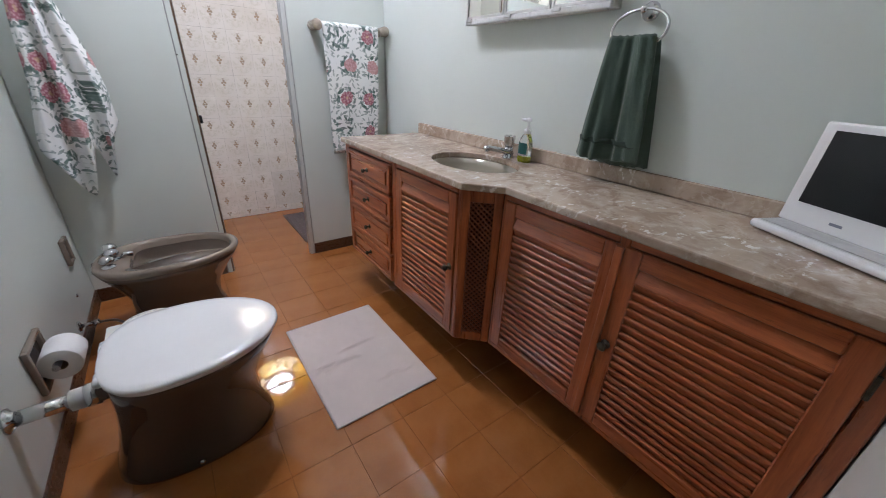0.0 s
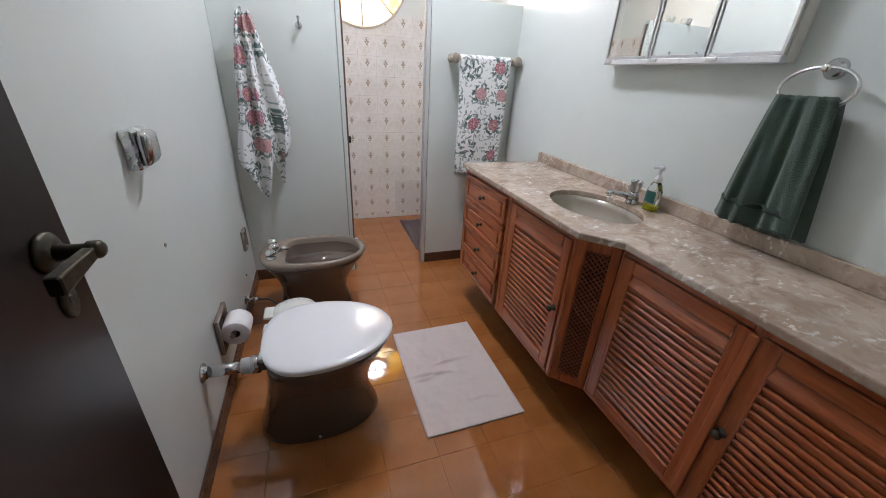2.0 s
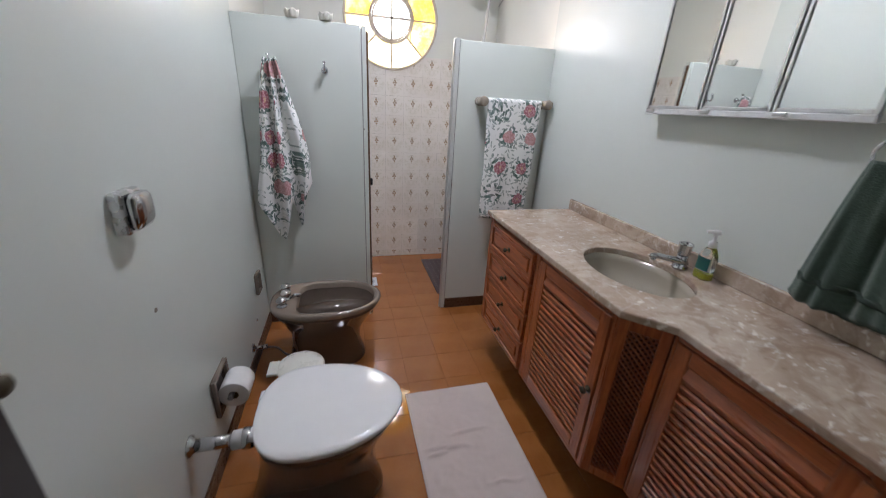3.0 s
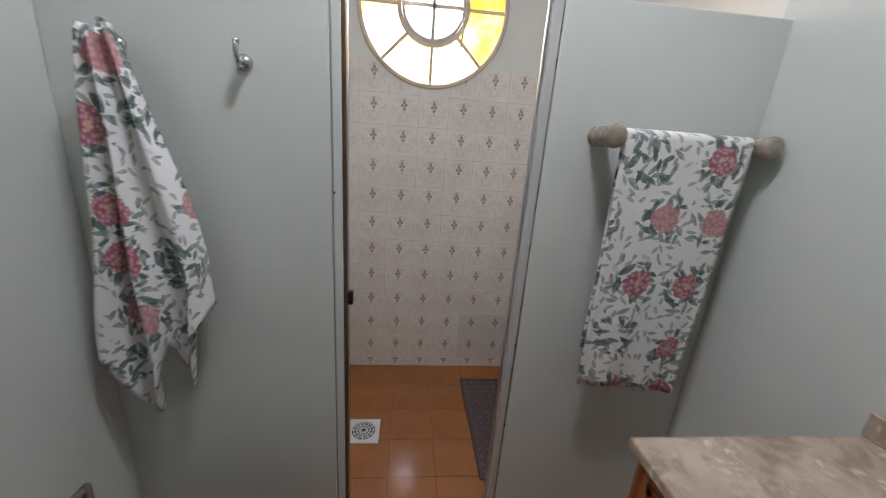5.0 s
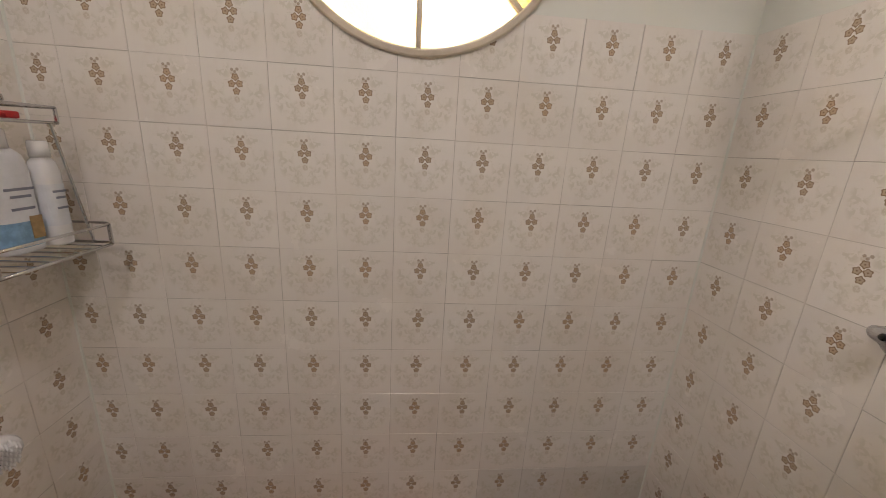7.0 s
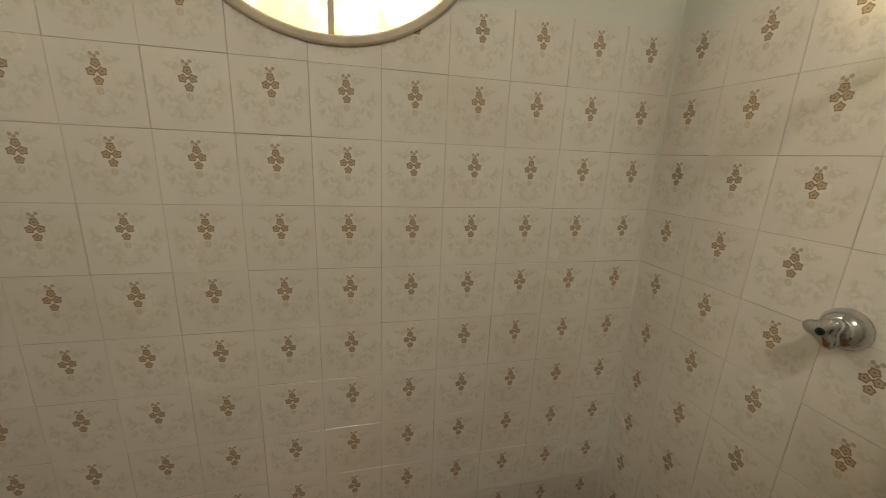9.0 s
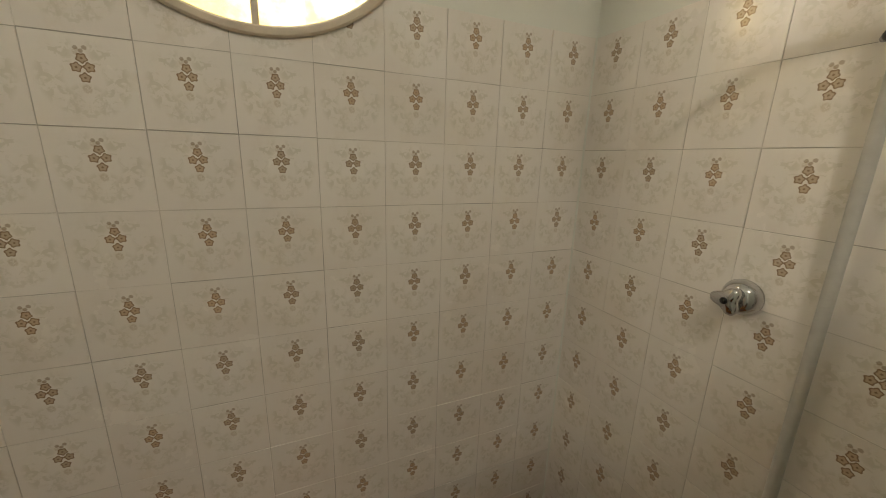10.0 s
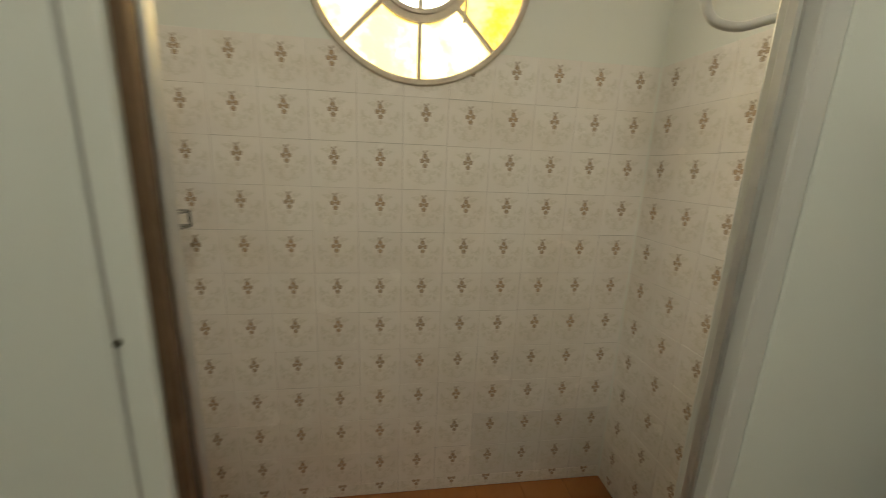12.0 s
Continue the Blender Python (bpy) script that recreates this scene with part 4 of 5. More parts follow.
pipe = thing("flush_pipe", XL, TY, 0.27, "chrome flush pipe from the wall to the toilet", "pipe")
part("flange", lathe((XL, TY, 0.315), (1, 0, 0), [(0, 0.034), (0.005, 0.034), (0.012, 0.022), (0.02, 0.02)], 24), CHROME, pipe, "", True)
part("tube", tube([(XL + 0.005, TY, 0.315), (XL + 0.13, TY, 0.315)], 0.0205, 18), CHROME, pipe, "", True)
part("collar", lathe((XL + 0.12, TY, 0.315), (1, 0, 0), [(0, 0.021), (0.003, 0.029), (0.03, 0.030), (0.033, 0.028)], 24), plain("pale_grey_collar", (0.55, 0.56, 0.54), 0.4, var=0.1), pipe, "pale grey plastic collar", True)
part("nut", lathe((XL + 0.153, TY, 0.315), (1, 0, 0), [(0, 0.029), (0.002, 0.033), (0.03, 0.033), (0.033, 0.027), (0.06, 0.026)], 24), CHROME, pipe, "chrome coupling nut", True)

# ---- bidet ----


def bidet_bowl(cx, cy, z, ax, ay, n=44):
    """Bowl ring: square at the taps, round at the nose (+x)."""
    out = []
    for i in range(n):
        a = 2 * math.pi * i / n
        c, s = math.cos(a), math.sin(a)
        p = 2 / 2.3 if c >= 0 else 2 / 7.0
        q = 2 / 2.3 if c >= 0 else 2 / 4.0
        out.append((cx + ax * math.copysign(abs(c) ** p, c), cy + ay * math.copysign(abs(s) ** q, s), z))
    return out


BYC, BXC = -1.425, -1.36
bd = thing("bidet", BXC, BYC, 0, "taupe ceramic bidet with chrome taps, empty", "bidet")
shape = [(0.0, 0.2, 0.19, 0.12), (0.015, 0.206, 0.196, 0.125), (0.05, 0.202, 0.19, 0.12), (0.13, 0.185, 0.165, 0.108), (0.2, 0.185, 0.175, 0.115), (0.28, 0.22, 0.225, 0.15), (0.33, 0.25, 0.262, 0.178), (0.355, 0.265, 0.278, 0.19)]
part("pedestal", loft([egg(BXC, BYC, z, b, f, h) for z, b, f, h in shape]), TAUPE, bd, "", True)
rim = [(0.355, 0.265, 0.278, 0.19), (0.372, 0.272, 0.286, 0.197), (0.384, 0.268, 0.282, 0.193), (0.388, 0.258, 0.272, 0.183)]
rings = [egg(BXC, BYC, z, b, f, h) for z, b, f, h in rim]
inner = [(0.386, 0.2, 0.163), (0.376, 0.194, 0.157), (0.34, 0.188, 0.15), (0.30, 0.17, 0.135), (0.27, 0.12, 0.095), (0.262, 0.04, 0.03)]
rings += [bidet_bowl(BXC + 0.055, BYC, z, a, b) for z, a, b in inner]
# top light on rim and bowl is put into the paler taupe
part("rim", loft(rings, cap0=False), TAUPE_LIT, bd, "taupe rim and bowl, toned paler as lit from above", True)
for dx, dy in ((-0.205, 0.075), (-0.195, 0.0), (-0.205, -0.075)):
    hd = part("tap_handle", lathe((BXC + dx, BYC + dy, 0.386), (0, 0, 1), [(0, 0.025), (0.005, 0.025), (0.009, 0.014), (0.016, 0.013), (0.02, 0.022), (0.031, 0.0265), (0.042, 0.022), (0.049, 0.010), (0.051, 0.0)], 18), CHROME, bd, "chrome tap handle", True)
part("nozzle", tube([(BXC - 0.165, BYC, 0.392), (BXC - 0.15, BYC, 0.405), (BXC - 0.125, BYC, 0.4)], 0.01, 12), CHROME, bd, "chrome nozzle", True)
part("supply_hose", tube(smooth_line([(BXC - 0.15, BYC - 0.06, 0.31), (BXC - 0.16, BYC - 0.125, 0.22), (BXC - 0.15, BYC - 0.13, 0.15), (BXC - 0.2, BYC - 0.1, 0.115), (XL + 0.12, BYC - 0.04, 0.122), (XL + 0.05, BYC - 0.02, 0.12)]), 0.0055, 8), plain("brown_braided_hose", (0.16, 0.10, 0.07), 0.4, 0.4, var=0.4, scale=200), bd, "thin brown flexible supply hose", True)

av = thing("angle_valve", XL, -1.445, 0.11, "small chrome angle valve on the wall near the floor", "valve")
part("rose", lathe((XL, -1.445, 0.12), (1, 0, 0), [(0, 0.024), (0.006, 0.022), (0.01, 0.01)], 18), CHROME, av, "", True)
part("stem", tube([(XL + 0.005, -1.445, 0.12), (XL + 0.055, -1.445, 0.12)], 0.009, 12), CHROME, av, "", True)
part("handle", lathe((XL + 0.05, -1.445, 0.12), (1, 0, 0), [(0, 0.013), (0.018, 0.015), (0.022, 0.008)], 12), CHROME, av, "", True)

# ---- bin between toilet and bidet ----
wx, wy = -1.46, -1.79
bn = thing("waste_bin", wx, wy, 0, "small cream plastic bathroom bin with a closed lid", "bin")
part("bucket", lathe((wx, wy, 0), (0, 0, 1), [(0, 0.074), (0.01, 0.078), (0.22, 0.093), (0.226, 0.096), (0.236, 0.096)], 32), CREAM, bn, "", True)
part("lid", lathe((wx, wy, 0.236), (0, 0, 1), [(0, 0.099), (0.006, 0.102), (0.012, 0.099), (0.02, 0.075), (0.024, 0.03), (0.025, 0.0)], 32), CREAM, bn, "cream domed lid", True)
part("lid_tab", box(wx - 0.135, wx - 0.09, wy - 0.045, wy + 0.045, 0.236, 0.25, 0.005), CREAM, bn)

# ---- left wall fittings ----


def wall_niche(name, y, z, w, h, label, category):
    n = thing(name, XL, y, z - h / 2, label, category)
    bm = bmesh.new()
    for a, b, c, d in ((-w / 2, -w / 2 + 0.016, -h / 2, h / 2), (w / 2 - 0.016, w / 2, -h / 2, h / 2), (-w / 2 + 0.016, w / 2 - 0.016, -h / 2, -h / 2 + 0.016), (-w / 2 + 0.016, w / 2 - 0.016, h / 2 - 0.016, h / 2)):
        box(XL, XL + 0.018, y + a, y + b, z + c, z + d, 0.004, 2, bm)
    part("frame", bm, TAUPE_LIT, n, "", True)
    part("back", box(XL + 0.0005, XL + 0.004, y - w / 2 + 0.012, y + w / 2 - 0.012, z - h / 2 + 0.012, z + h / 2 - 0.012), TAUPE, n)
    return n


tp = wall_niche("paper_holder", -1.925, 0.29, 0.155, 0.165, "taupe ceramic toilet paper holder on the wall", "paper holder")
part("spindle", lathe((XL + 0.055, -1.995, 0.29), (0, 1, 0), [(0, 0.01), (0.14, 0.01)], 12), STEEL, tp)
part("arm", box(XL + 0.012, XL + 0.066, -1.865, -1.859, 0.278, 0.302, 0.002, 1), TAUPE_LIT, tp)
roll = thing("toilet_roll", XL + 0.06, -1.925, 0.235, "white toilet paper roll on its holder", "toilet paper")
part("paper", lathe((XL + 0.062, -1.977, 0.288), (0, 1, 0), [(0, 0.018), (0, 0.052), (0.002, 0.054), (0.102, 0.054), (0.104, 0.052), (0.104, 0.018), (0, 0.018)], 36), PAPER, roll, "", True)
part("core", lathe((XL + 0.062, -1.976, 0.288), (0, 1, 0), [(0, 0.0165), (0, 0.018), (0.1, 0.018), (0.1, 0.0165), (0, 0.0165)], 24), plain("brown_card", (0.25, 0.17, 0.1), 0.9), roll, "brown card core", True)
wall_niche("soap_recess", -1.20, 0.38, 0.085, 0.12, "empty taupe ceramic holder on the wall", "wall holder")

fv = thing("flush_valve", XL, -2.235, 1.03, "square chrome flush valve plate with a push button", "flush valve")
part("plate", box(XL, XL + 0.030, -2.277, -2.187, 1.036, 1.134, 0.006, 2), BRIGHT, fv, "deep chrome housing")
part("gap", box(XL + 0.028, XL + 0.036, -2.268, -2.196, 1.046, 1.126, 0.003, 1), BLACK, fv, "dark gap behind the button")
face = [(0.035, 0.039, 0.043, 0.0), (0.039, 0.040, 0.044, 0.0), (0.048, 0.038, 0.041, 0.003), (0.055, 0.032, 0.032, 0.006), (0.058, 0.022, 0.02, 0.009)]
part("button", loft([[(XL + d, y, z + up) for y, z in [(-2.232 + w * math.copysign(abs(math.cos(i * math.pi / 14)) ** 0.4, math.cos(i * math.pi / 14)), 1.086 + h * math.copysign(abs(math.sin(i * math.pi / 14)) ** 0.4, math.sin(i * math.pi / 14))) for i in range(28)]] for d, w, h, up in face]), CHROME, fv, "rounded chrome push button", True)
plug = thing("wall_plug", XL, -2.20, 0.797, "small brown plugged screw hole in the wall", "wall plug")
part("cap", lathe((XL, -2.20, 0.80), (1, 0, 0), [(0, 0.007), (0.002, 0.006), (0.003, 0.0)], 10), BEIGE_POST, plug)
spot = thing("wall_plug", XL, -1.30, 0.2, "small chrome screw cap low on the wall", "wall plug")
part("cap", lathe((XL, -1.30, 0.2), (1, 0, 0), [(0, 0.009), (0.004, 0.008), (0.005, 0.0)], 12), CHROME, spot)

# ---- hooks and floral towels on the partition ----


def hook(x, z):
    h = thing("robe_hook", x, PF, z, "chrome robe hook on the shower partition", "hook", "robe hooks")
    part("rose", lathe((x, PF, z), (0, -1, 0), [(0, 0.018), (0.005, 0.018), (0.01, 0.012), (0.014, 0.008)], 18), CHROME, h, "", True)
    part("prong", tube(smooth_line([(x, PF - 0.01, z), (x, PF - 0.035, z - 0.004), (x, PF - 0.045, z + 0.012), (x, PF - 0.04, z + 0.034)], 5), 0.006, 10), CHROME, h, "", True)
    part("tip", lathe((x, PF - 0.04, z + 0.03), (0, 0.15, 1), [(0, 0.004), (0.004, 0.008), (0.009, 0.008), (0.013, 0.0)], 10), CHROME, h, "", True)
    return h


hook(-1.318, 1.49)
hook(-1.583, 1.505)


def gathered(cx, cy, seed):
    """A towel hung from one point, falling in folds to uneven points."""
    rnd = random.Random(seed)
    ph = [rnd.uniform(0, 6.28) for _ in range(8)]
    nu, nv = 90, 46
    rings = []
    for j in range(nv + 1):
        v = j / nv
        left, right = -0.03 - 0.10 * v ** 0.75, 0.03 + 0.13 * min(1, v * 1.25) ** 0.9
        pts = []
        for side in (1, -1):
            for i in range(nu):
                u = i / (nu - 1) if side > 0 else 1 - i / (nu - 1)
                long = 0.78 + 0.17 * math.exp(-((u - 0.36) / 0.16) ** 2) - 0.16 * max(0, u - 0.72) / 0.28 - 0.05 * max(0, 0.2 - u) / 0.2 - 0.07 * math.exp(-((u - 0.6) / 0.07) ** 2) + 0.12 * math.exp(-((u - 0.79) / 0.08) ** 2)
                z = 1.53 - long * v - 0.012 * math.sin(math.pi * u) * (1 - v)
                fold = (0.012 + 0.02 * v) * math.sin(17 * u + ph[0] + 0.8 * v) + 0.008 * math.sin(31 * u + ph[1] + 2 * v)
                x = cx + left + (right - left) * u + 0.010 * v * math.sin(9 * v + 7 * u + ph[2])
                y = cy - 0.03 + fold - 0.012 * math.sin(math.pi * u) - 0.003 * side
                pts.append((x, min(y, PF - 0.003), z))
        rings.append(pts)
    return loft(rings)


tw = thing("hanging_towel", -1.575, PF - 0.04, 0.6, "white cotton towel with rose and leaf print hanging from a hook", "towel", "floral towels")
part("cloth", gathered(-1.572, PF - 0.04, 4), FLORAL, tw, "", True)

BZ, BYB = 1.39, PF - 0.06
bar = thing("towel_bar", -0.26, BYB, BZ, "beige ceramic towel bar with rounded end posts", "towel rail")
for x in (-0.455, -0.045):
    part("post", lathe((x, PF, BZ), (0, -1, 0), [(0, 0.025), (0.01, 0.024), (0.06, 0.025), (0.09, 0.0285), (0.098, 0.027), (0.102, 0.02), (0.103, 0.0)], 22), BEIGE_POST, bar, "beige ceramic post", True)
part("rod", tube([(-0.455, BYB, BZ), (-0.045, BYB, BZ)], 0.012, 14), BEIGE_POST, bar, "", True)


def draped(x0, x1, seed):
    """A towel folded over the bar, its front longer than its back."""
    rnd = random.Random(seed)
    ph = [rnd.uniform(0, 6.28) for _ in range(6)]
    prof = []
    for k in range(14):
        prof.append((0.019, -0.60 + 0.6 * k / 14, 1))
    for k in range(9):
        a = math.pi * k / 8
        prof.append((0.019 * math.cos(a), 0.019 * math.sin(a), 1))
    for k in range(1, 31):
        prof.append((-0.019, -0.71 * k / 30, 1))
    nu = 40
    rows = []
    for off in (0.0, 0.004):
        row = []
        for i in range(nu + 1):
            u = i / nu
            line = []
            for d, h, _ in prof:
                r = 1 + off / 0.019
                low = min(1.0, max(0.0, -h / 0.7))
                wave = low * (0.006 * math.sin(6 * u + ph[0]) + 0.004 * math.sin(15 * u + ph[1] + 4 * low))
                x = x0 + (x1 - x0) * u + (0.02 * (1 - 2 * u) if d > 0 else 0) + low * (0.012 - 0.035 * u) * (1 if d < 0 else 0.2) + 0.004 * low * math.sin(12 * h + ph[2])
                hh = h * (1 if d > 0 else 1 + 0.035 * (u - 0.5) + 0.012 * math.sin(5 * u + ph[3]))
                line.append((x, BYB + d * r + wave, BZ + hh + (off if abs(d) < 0.018 else 0)))
            row.append(line)
        rows.append(row)
    bm = bmesh.new()
    vs = [[[bm.verts.new(p) for p in line] for line in row] for row in rows]
    n = len(prof)
    for s in (0, 1):
        for i in range(nu):
            for j in range(n - 1):
                bm.faces.new((vs[s][i][j], vs[s][i + 1][j], vs[s][i + 1][j + 1], vs[s][i][j + 1]))
    for i in range(nu):
        for j in (0, n - 1):
            bm.faces.new((vs[0][i][j], vs[0][i + 1][j], vs[1][i + 1][j], vs[1][i][j]))
    for j in range(n - 1):
        for i in (0, nu):
            bm.faces.new((vs[0][i][j], vs[0][i][j + 1], vs[1][i][j + 1], vs[1][i][j]))
    return bm


tw = thing("draped_towel", -0.26, BYB, 0.68, "white cotton towel with rose and leaf print folded over the bar", "towel", "floral towels")
part("cloth", draped(-0.425, -0.085, 11), FLORAL, tw, "", True)

# small cream holders on top of the partition
for x in (-1.46, -1.30):
    sd = thing("small_dish", x, (PF + PB) / 2, 1.715, "small cream scalloped dish on the partition top", "dish", "cream dishes")
    ringz = []
    for z, r in ((0.001, 0.022), (0.006, 0.027), (0.03, 0.033), (0.036, 0.034), (0.032, 0.028), (0.012, 0.02), (0.01, 0.001)):
        ringz.append([(x + (r + 0.003 * math.cos(8 * a) * (z > 0.005)) * math.cos(a), (PF + PB) / 2 + (r + 0.003 * math.cos(8 * a) * (z > 0.005)) * math.sin(a), 1.715 + z + (0.004 * math.cos(5 * a) if z > 0.028 else 0)) for a in [2 * math.pi * i / 40 for i in range(40)]])
    part("bowl", loft(ringz), CREAM, sd, "", True)

# ---- bath mats ----


def mat(name, x0, x1, y0, y1, turn, material, label, seed, dots=None, th=0.006):
    nx, ny = 48, 96
    m = thing(name, (x0 + x1) / 2, (y0 + y1) / 2, 0, label, "mat")
    c = Vector(((x0 + x1) / 2, (y0 + y1) / 2, 0))
    R = Matrix.Translation(c) @ Matrix.Rotation(radians(turn), 4, "Z")
    hx, hy = (x1 - x0) / 2, (y1 - y0) / 2
    bm = bmesh.new()

    def zed(u, v):
        if dots is None:
            h = th + 0.0012 * noise.noise((u * 7, v * 9, seed)) + 0.0012 * noise.noise((u * 19, v * 23, seed))
            for at, slope, u0, u1, high in ((0.50, -0.06, 0.02, 0.55, 0.022), (0.57, 0.05, 0.3, 0.8, 0.014), (0.44, 0.1, 0.05, 0.3, 0.016), (0.20, -0.04, 0.5, 0.95, 0.007)):
                if u0 < u < u1:
                    c = v - at - slope * (u - u0) - 0.012 * noise.noise((u * 8, at * 40, seed))
                    h += high * math.sin(math.pi * (u - u0) / (u1 - u0)) * math.exp(-(c / 0.009) ** 2)
            return h
        return th + 0.001 * noise.noise((u * 9, v * 9, seed))
    top = [[bm.verts.new(R @ Vector((-hx + 2 * hx * i / nx, -hy + 2 * hy * j / ny, zed(i / nx, j / ny)))) for j in range(ny + 1)] for i in range(nx + 1)]
    for i in range(nx):
        for j in range(ny):
            bm.faces.new((top[i][j], top[i + 1][j], top[i + 1][j + 1], top[i][j + 1]))
    edge = [top[i][0] for i in range(nx)] + [top[nx][j] for j in range(ny)] + [top[i][ny] for i in range(nx, 0, -1)] + [top[0][j] for j in range(ny, 0, -1)]
    low = [bm.verts.new((v.co.x, v.co.y, 0.0006)) for v in edge]
    for i in range(len(edge)):
        j = (i + 1) % len(edge)
        bm.faces.new((edge[i], edge[j], low[j], low[i]))
    part("pad", bm, material, m, "", True)
    bm = bmesh.new()
    for a, b in (((-hx, -hy), (hx, -hy)), ((hx, -hy), (hx, hy)), ((hx, hy), (-hx, hy)), ((-hx, hy), (-hx, -hy))):
        tube([R @ Vector((a[0], a[1], 0.004)), R @ Vector((b[0], b[1], 0.004))], 0.0034, 6, bm)
    part("hem", bm, material, m, "", True)
    return m, R


mat("bath_mat", -0.985, -0.553, -2.45, -1.80, 0.5, MAT_TERRY, "mauve-grey terry bath mat lying creased on the tiles", 2.0)
RUBBER = plain("grey_rubber", (0.105, 0.075, 0.075), 0.5, var=0.2, scale=40)
sm, R = mat("shower_mat", -0.585, -0.22, -0.80, -0.14, 0, RUBBER, "dark grey rubber shower mat with round bumps", 5.0, True, 0.005)
bm = bmesh.new()
for i in range(9):
    for j in range(16):
        c = R @ Vector((-0.16 + 0.04 * i, -0.3 + 0.04 * j, 0.005))
        lathe(c, (0, 0, 1), [(0, 0.008), (0.002, 0.007), (0.003, 0.0)], 8, bm)
tagged(part("bump_pattern", bm, plain("grey_rubber_bumps", (0.2, 0.16, 0.16), 0.5), sm, "pale round bumps", True), kind="stuff")

# ---- floor drain ----
dx, dy = -1.10, -0.53
dr = thing("floor_drain", dx, dy, 0, "square white floor drain with a round slotted grate", "drain")
part("plate", box(dx - 0.075, dx + 0.075, dy - 0.075, dy + 0.075, 0.0005, 0.005, 0.002, 1), WHITE, dr)
part("well", lathe((dx, dy, 0.0055), (0, 0, 1), [(0, 0.054), (0.0006, 0.054)], 32), BLACK, dr, "dark opening")
for r in (0.018, 0.032, 0.046):
    part("grate_ring", tube(ring((dx, dy, 0.0075), r, (0, 0, 1), 32), 0.0028, 6, closed=True), WHITE, dr, "", True)
for k in range(12):
    a = radians(30 * k)
    part("grate_bar", tube([(dx + 0.01 * math.cos(a), dy + 0.01 * math.sin(a), 0.0075), (dx + 0.056 * math.cos(a), dy + 0.056 * math.sin(a), 0.0075)], 0.0022, 6), WHITE, dr)

# ---- entrance door, opened against the left wall ----
dl = thing("door", XL + 0.085, Y_IN, 0, "dark brown wooden bathroom door standing open along the wall", "door")
DX0, DX1, DY0, DY1 = -1.678, -1.642, Y_IN + 0.006, -2.75
part("leaf", box(DX0, DX1, DY0, DY1, 0.008, 2.08, 0.003), DARK_WOOD, dl)
part("lever_rose", lathe((DX1, DY1 - 0.055, 1.055), (1, 0, 0), [(0, 0.028), (0.004, 0.028), (0.007, 0.025), (0.009, 0.02), (0.012, 0.014)], 24), BRONZE, dl, "round aged bronze rose", True)
lv = part("lever_hub", lathe((DX1 + 0.006, DY1 - 0.055, 1.055), (1, 0, 0), [(0, 0.014), (0.02, 0.0095), (0.036, 0.0095), (0.04, 0.0125), (0.052, 0.0125), (0.056, 0.009), (0.057, 0.0)], 18), BRONZE, dl, "aged bronze hub", True)
arm = [(0.045, 0.007, 0.007), (0.075, 0.0075, 0.009), (0.11, 0.008, 0.011), (0.145, 0.0085, 0.0125), (0.148, 0.007, 0.011)]
part("lever", loft([[(DX1 + 0.05 + dx * w, DY1 - d, 1.055 - 0.05 * (d - 0.045) + dz * h) for dx, dz in ((-1, -0.8), (-0.8, -1), (0.8, -1), (1, -0.8), (1, 0.8), (0.8, 1), (-0.8, 1), (-1, 0.8))] for d, w, h in arm]), BRONZE, dl, "square aged bronze lever")
kp = part("key_plate", loft([[(DX1 + x, DY1 - 0.055 + r * 0.8 * math.cos(i * math.pi / 12), 0.982 + r * 1.25 * math.sin(i * math.pi / 12)) for i in range(24)] for x, r in ((0, 0.022), (0.003, 0.022), (0.005, 0.019))]), BRONZE, dl, "small oval bronze key plate", True)
part("keyhole", lathe((DX1 + 0.0052, DY1 - 0.055, 0.984), (1, 0, 0), [(0, 0.006), (0.001, 0.005)], 14), BLACK, dl, "dark keyhole")
fr = structure("door_1", box(DOOR_L - 0.02, DOOR_L, Y_IN - 0.145, Y_IN + 0.004, 0, 2.12, 0.003), DARK_WOOD, "dark brown wooden door frame round the doorway", "door frame")
for b in ((DOOR_R, DOOR_R + 0.02, 0, 2.12), (DOOR_L, DOOR_R, 2.1, 2.12)):
    o = obj("lining", box(b[0], b[1], Y_IN - 0.145, Y_IN + 0.004, b[2], b[3], 0.003), DARK_WOOD)
    o.parent = fr

# ---- shower fittings ----
st = thing("shower_tap", XR, -0.475, 1.12, "round chrome shower tap on the tiles", "tap")
sy, sz = -0.477, 1.122
part("rose", lathe((XR, sy, sz), (-1, 0, 0), [(0, 0.036), (0.008, 0.036), (0.022, 0.029), (0.03, 0.02)], 26), CHROME, st, "domed chrome rose", True)
part("stem", tube([(XR - 0.02, sy, sz), (XR - 0.05, sy, sz)], 0.014, 14), CHROME, st, "", True)
bm = bmesh.new()
rings = []
for h, r in ((0.036, 0.011), (0.04, 0.022), (0.055, 0.024), (0.061, 0.017), (0.064, 0.0005)):
    rings.append([(XR - h, sy + (r + 0.006 * (r > 0.015) * math.cos(3 * a)) * math.cos(a), sz + (r + 0.006 * (r > 0.015) * math.cos(3 * a)) * math.sin(a)) for a in [2 * math.pi * i / 36 for i in range(36)]])
part("handle", loft(rings, bm), CHROME, st, "three-lobed chrome handle", True)
part("index", lathe((XR - 0.0635, sy, sz), (-1, 0, 0), [(0, 0.007), (0.002, 0.006), (0.003, 0.0)], 12), BLACK, st, "dark button", True)

hs = thing("hand_shower", XR - 0.06, -0.60, 0.3, "grey plastic shower hose held by a black wall clip", "shower hose")
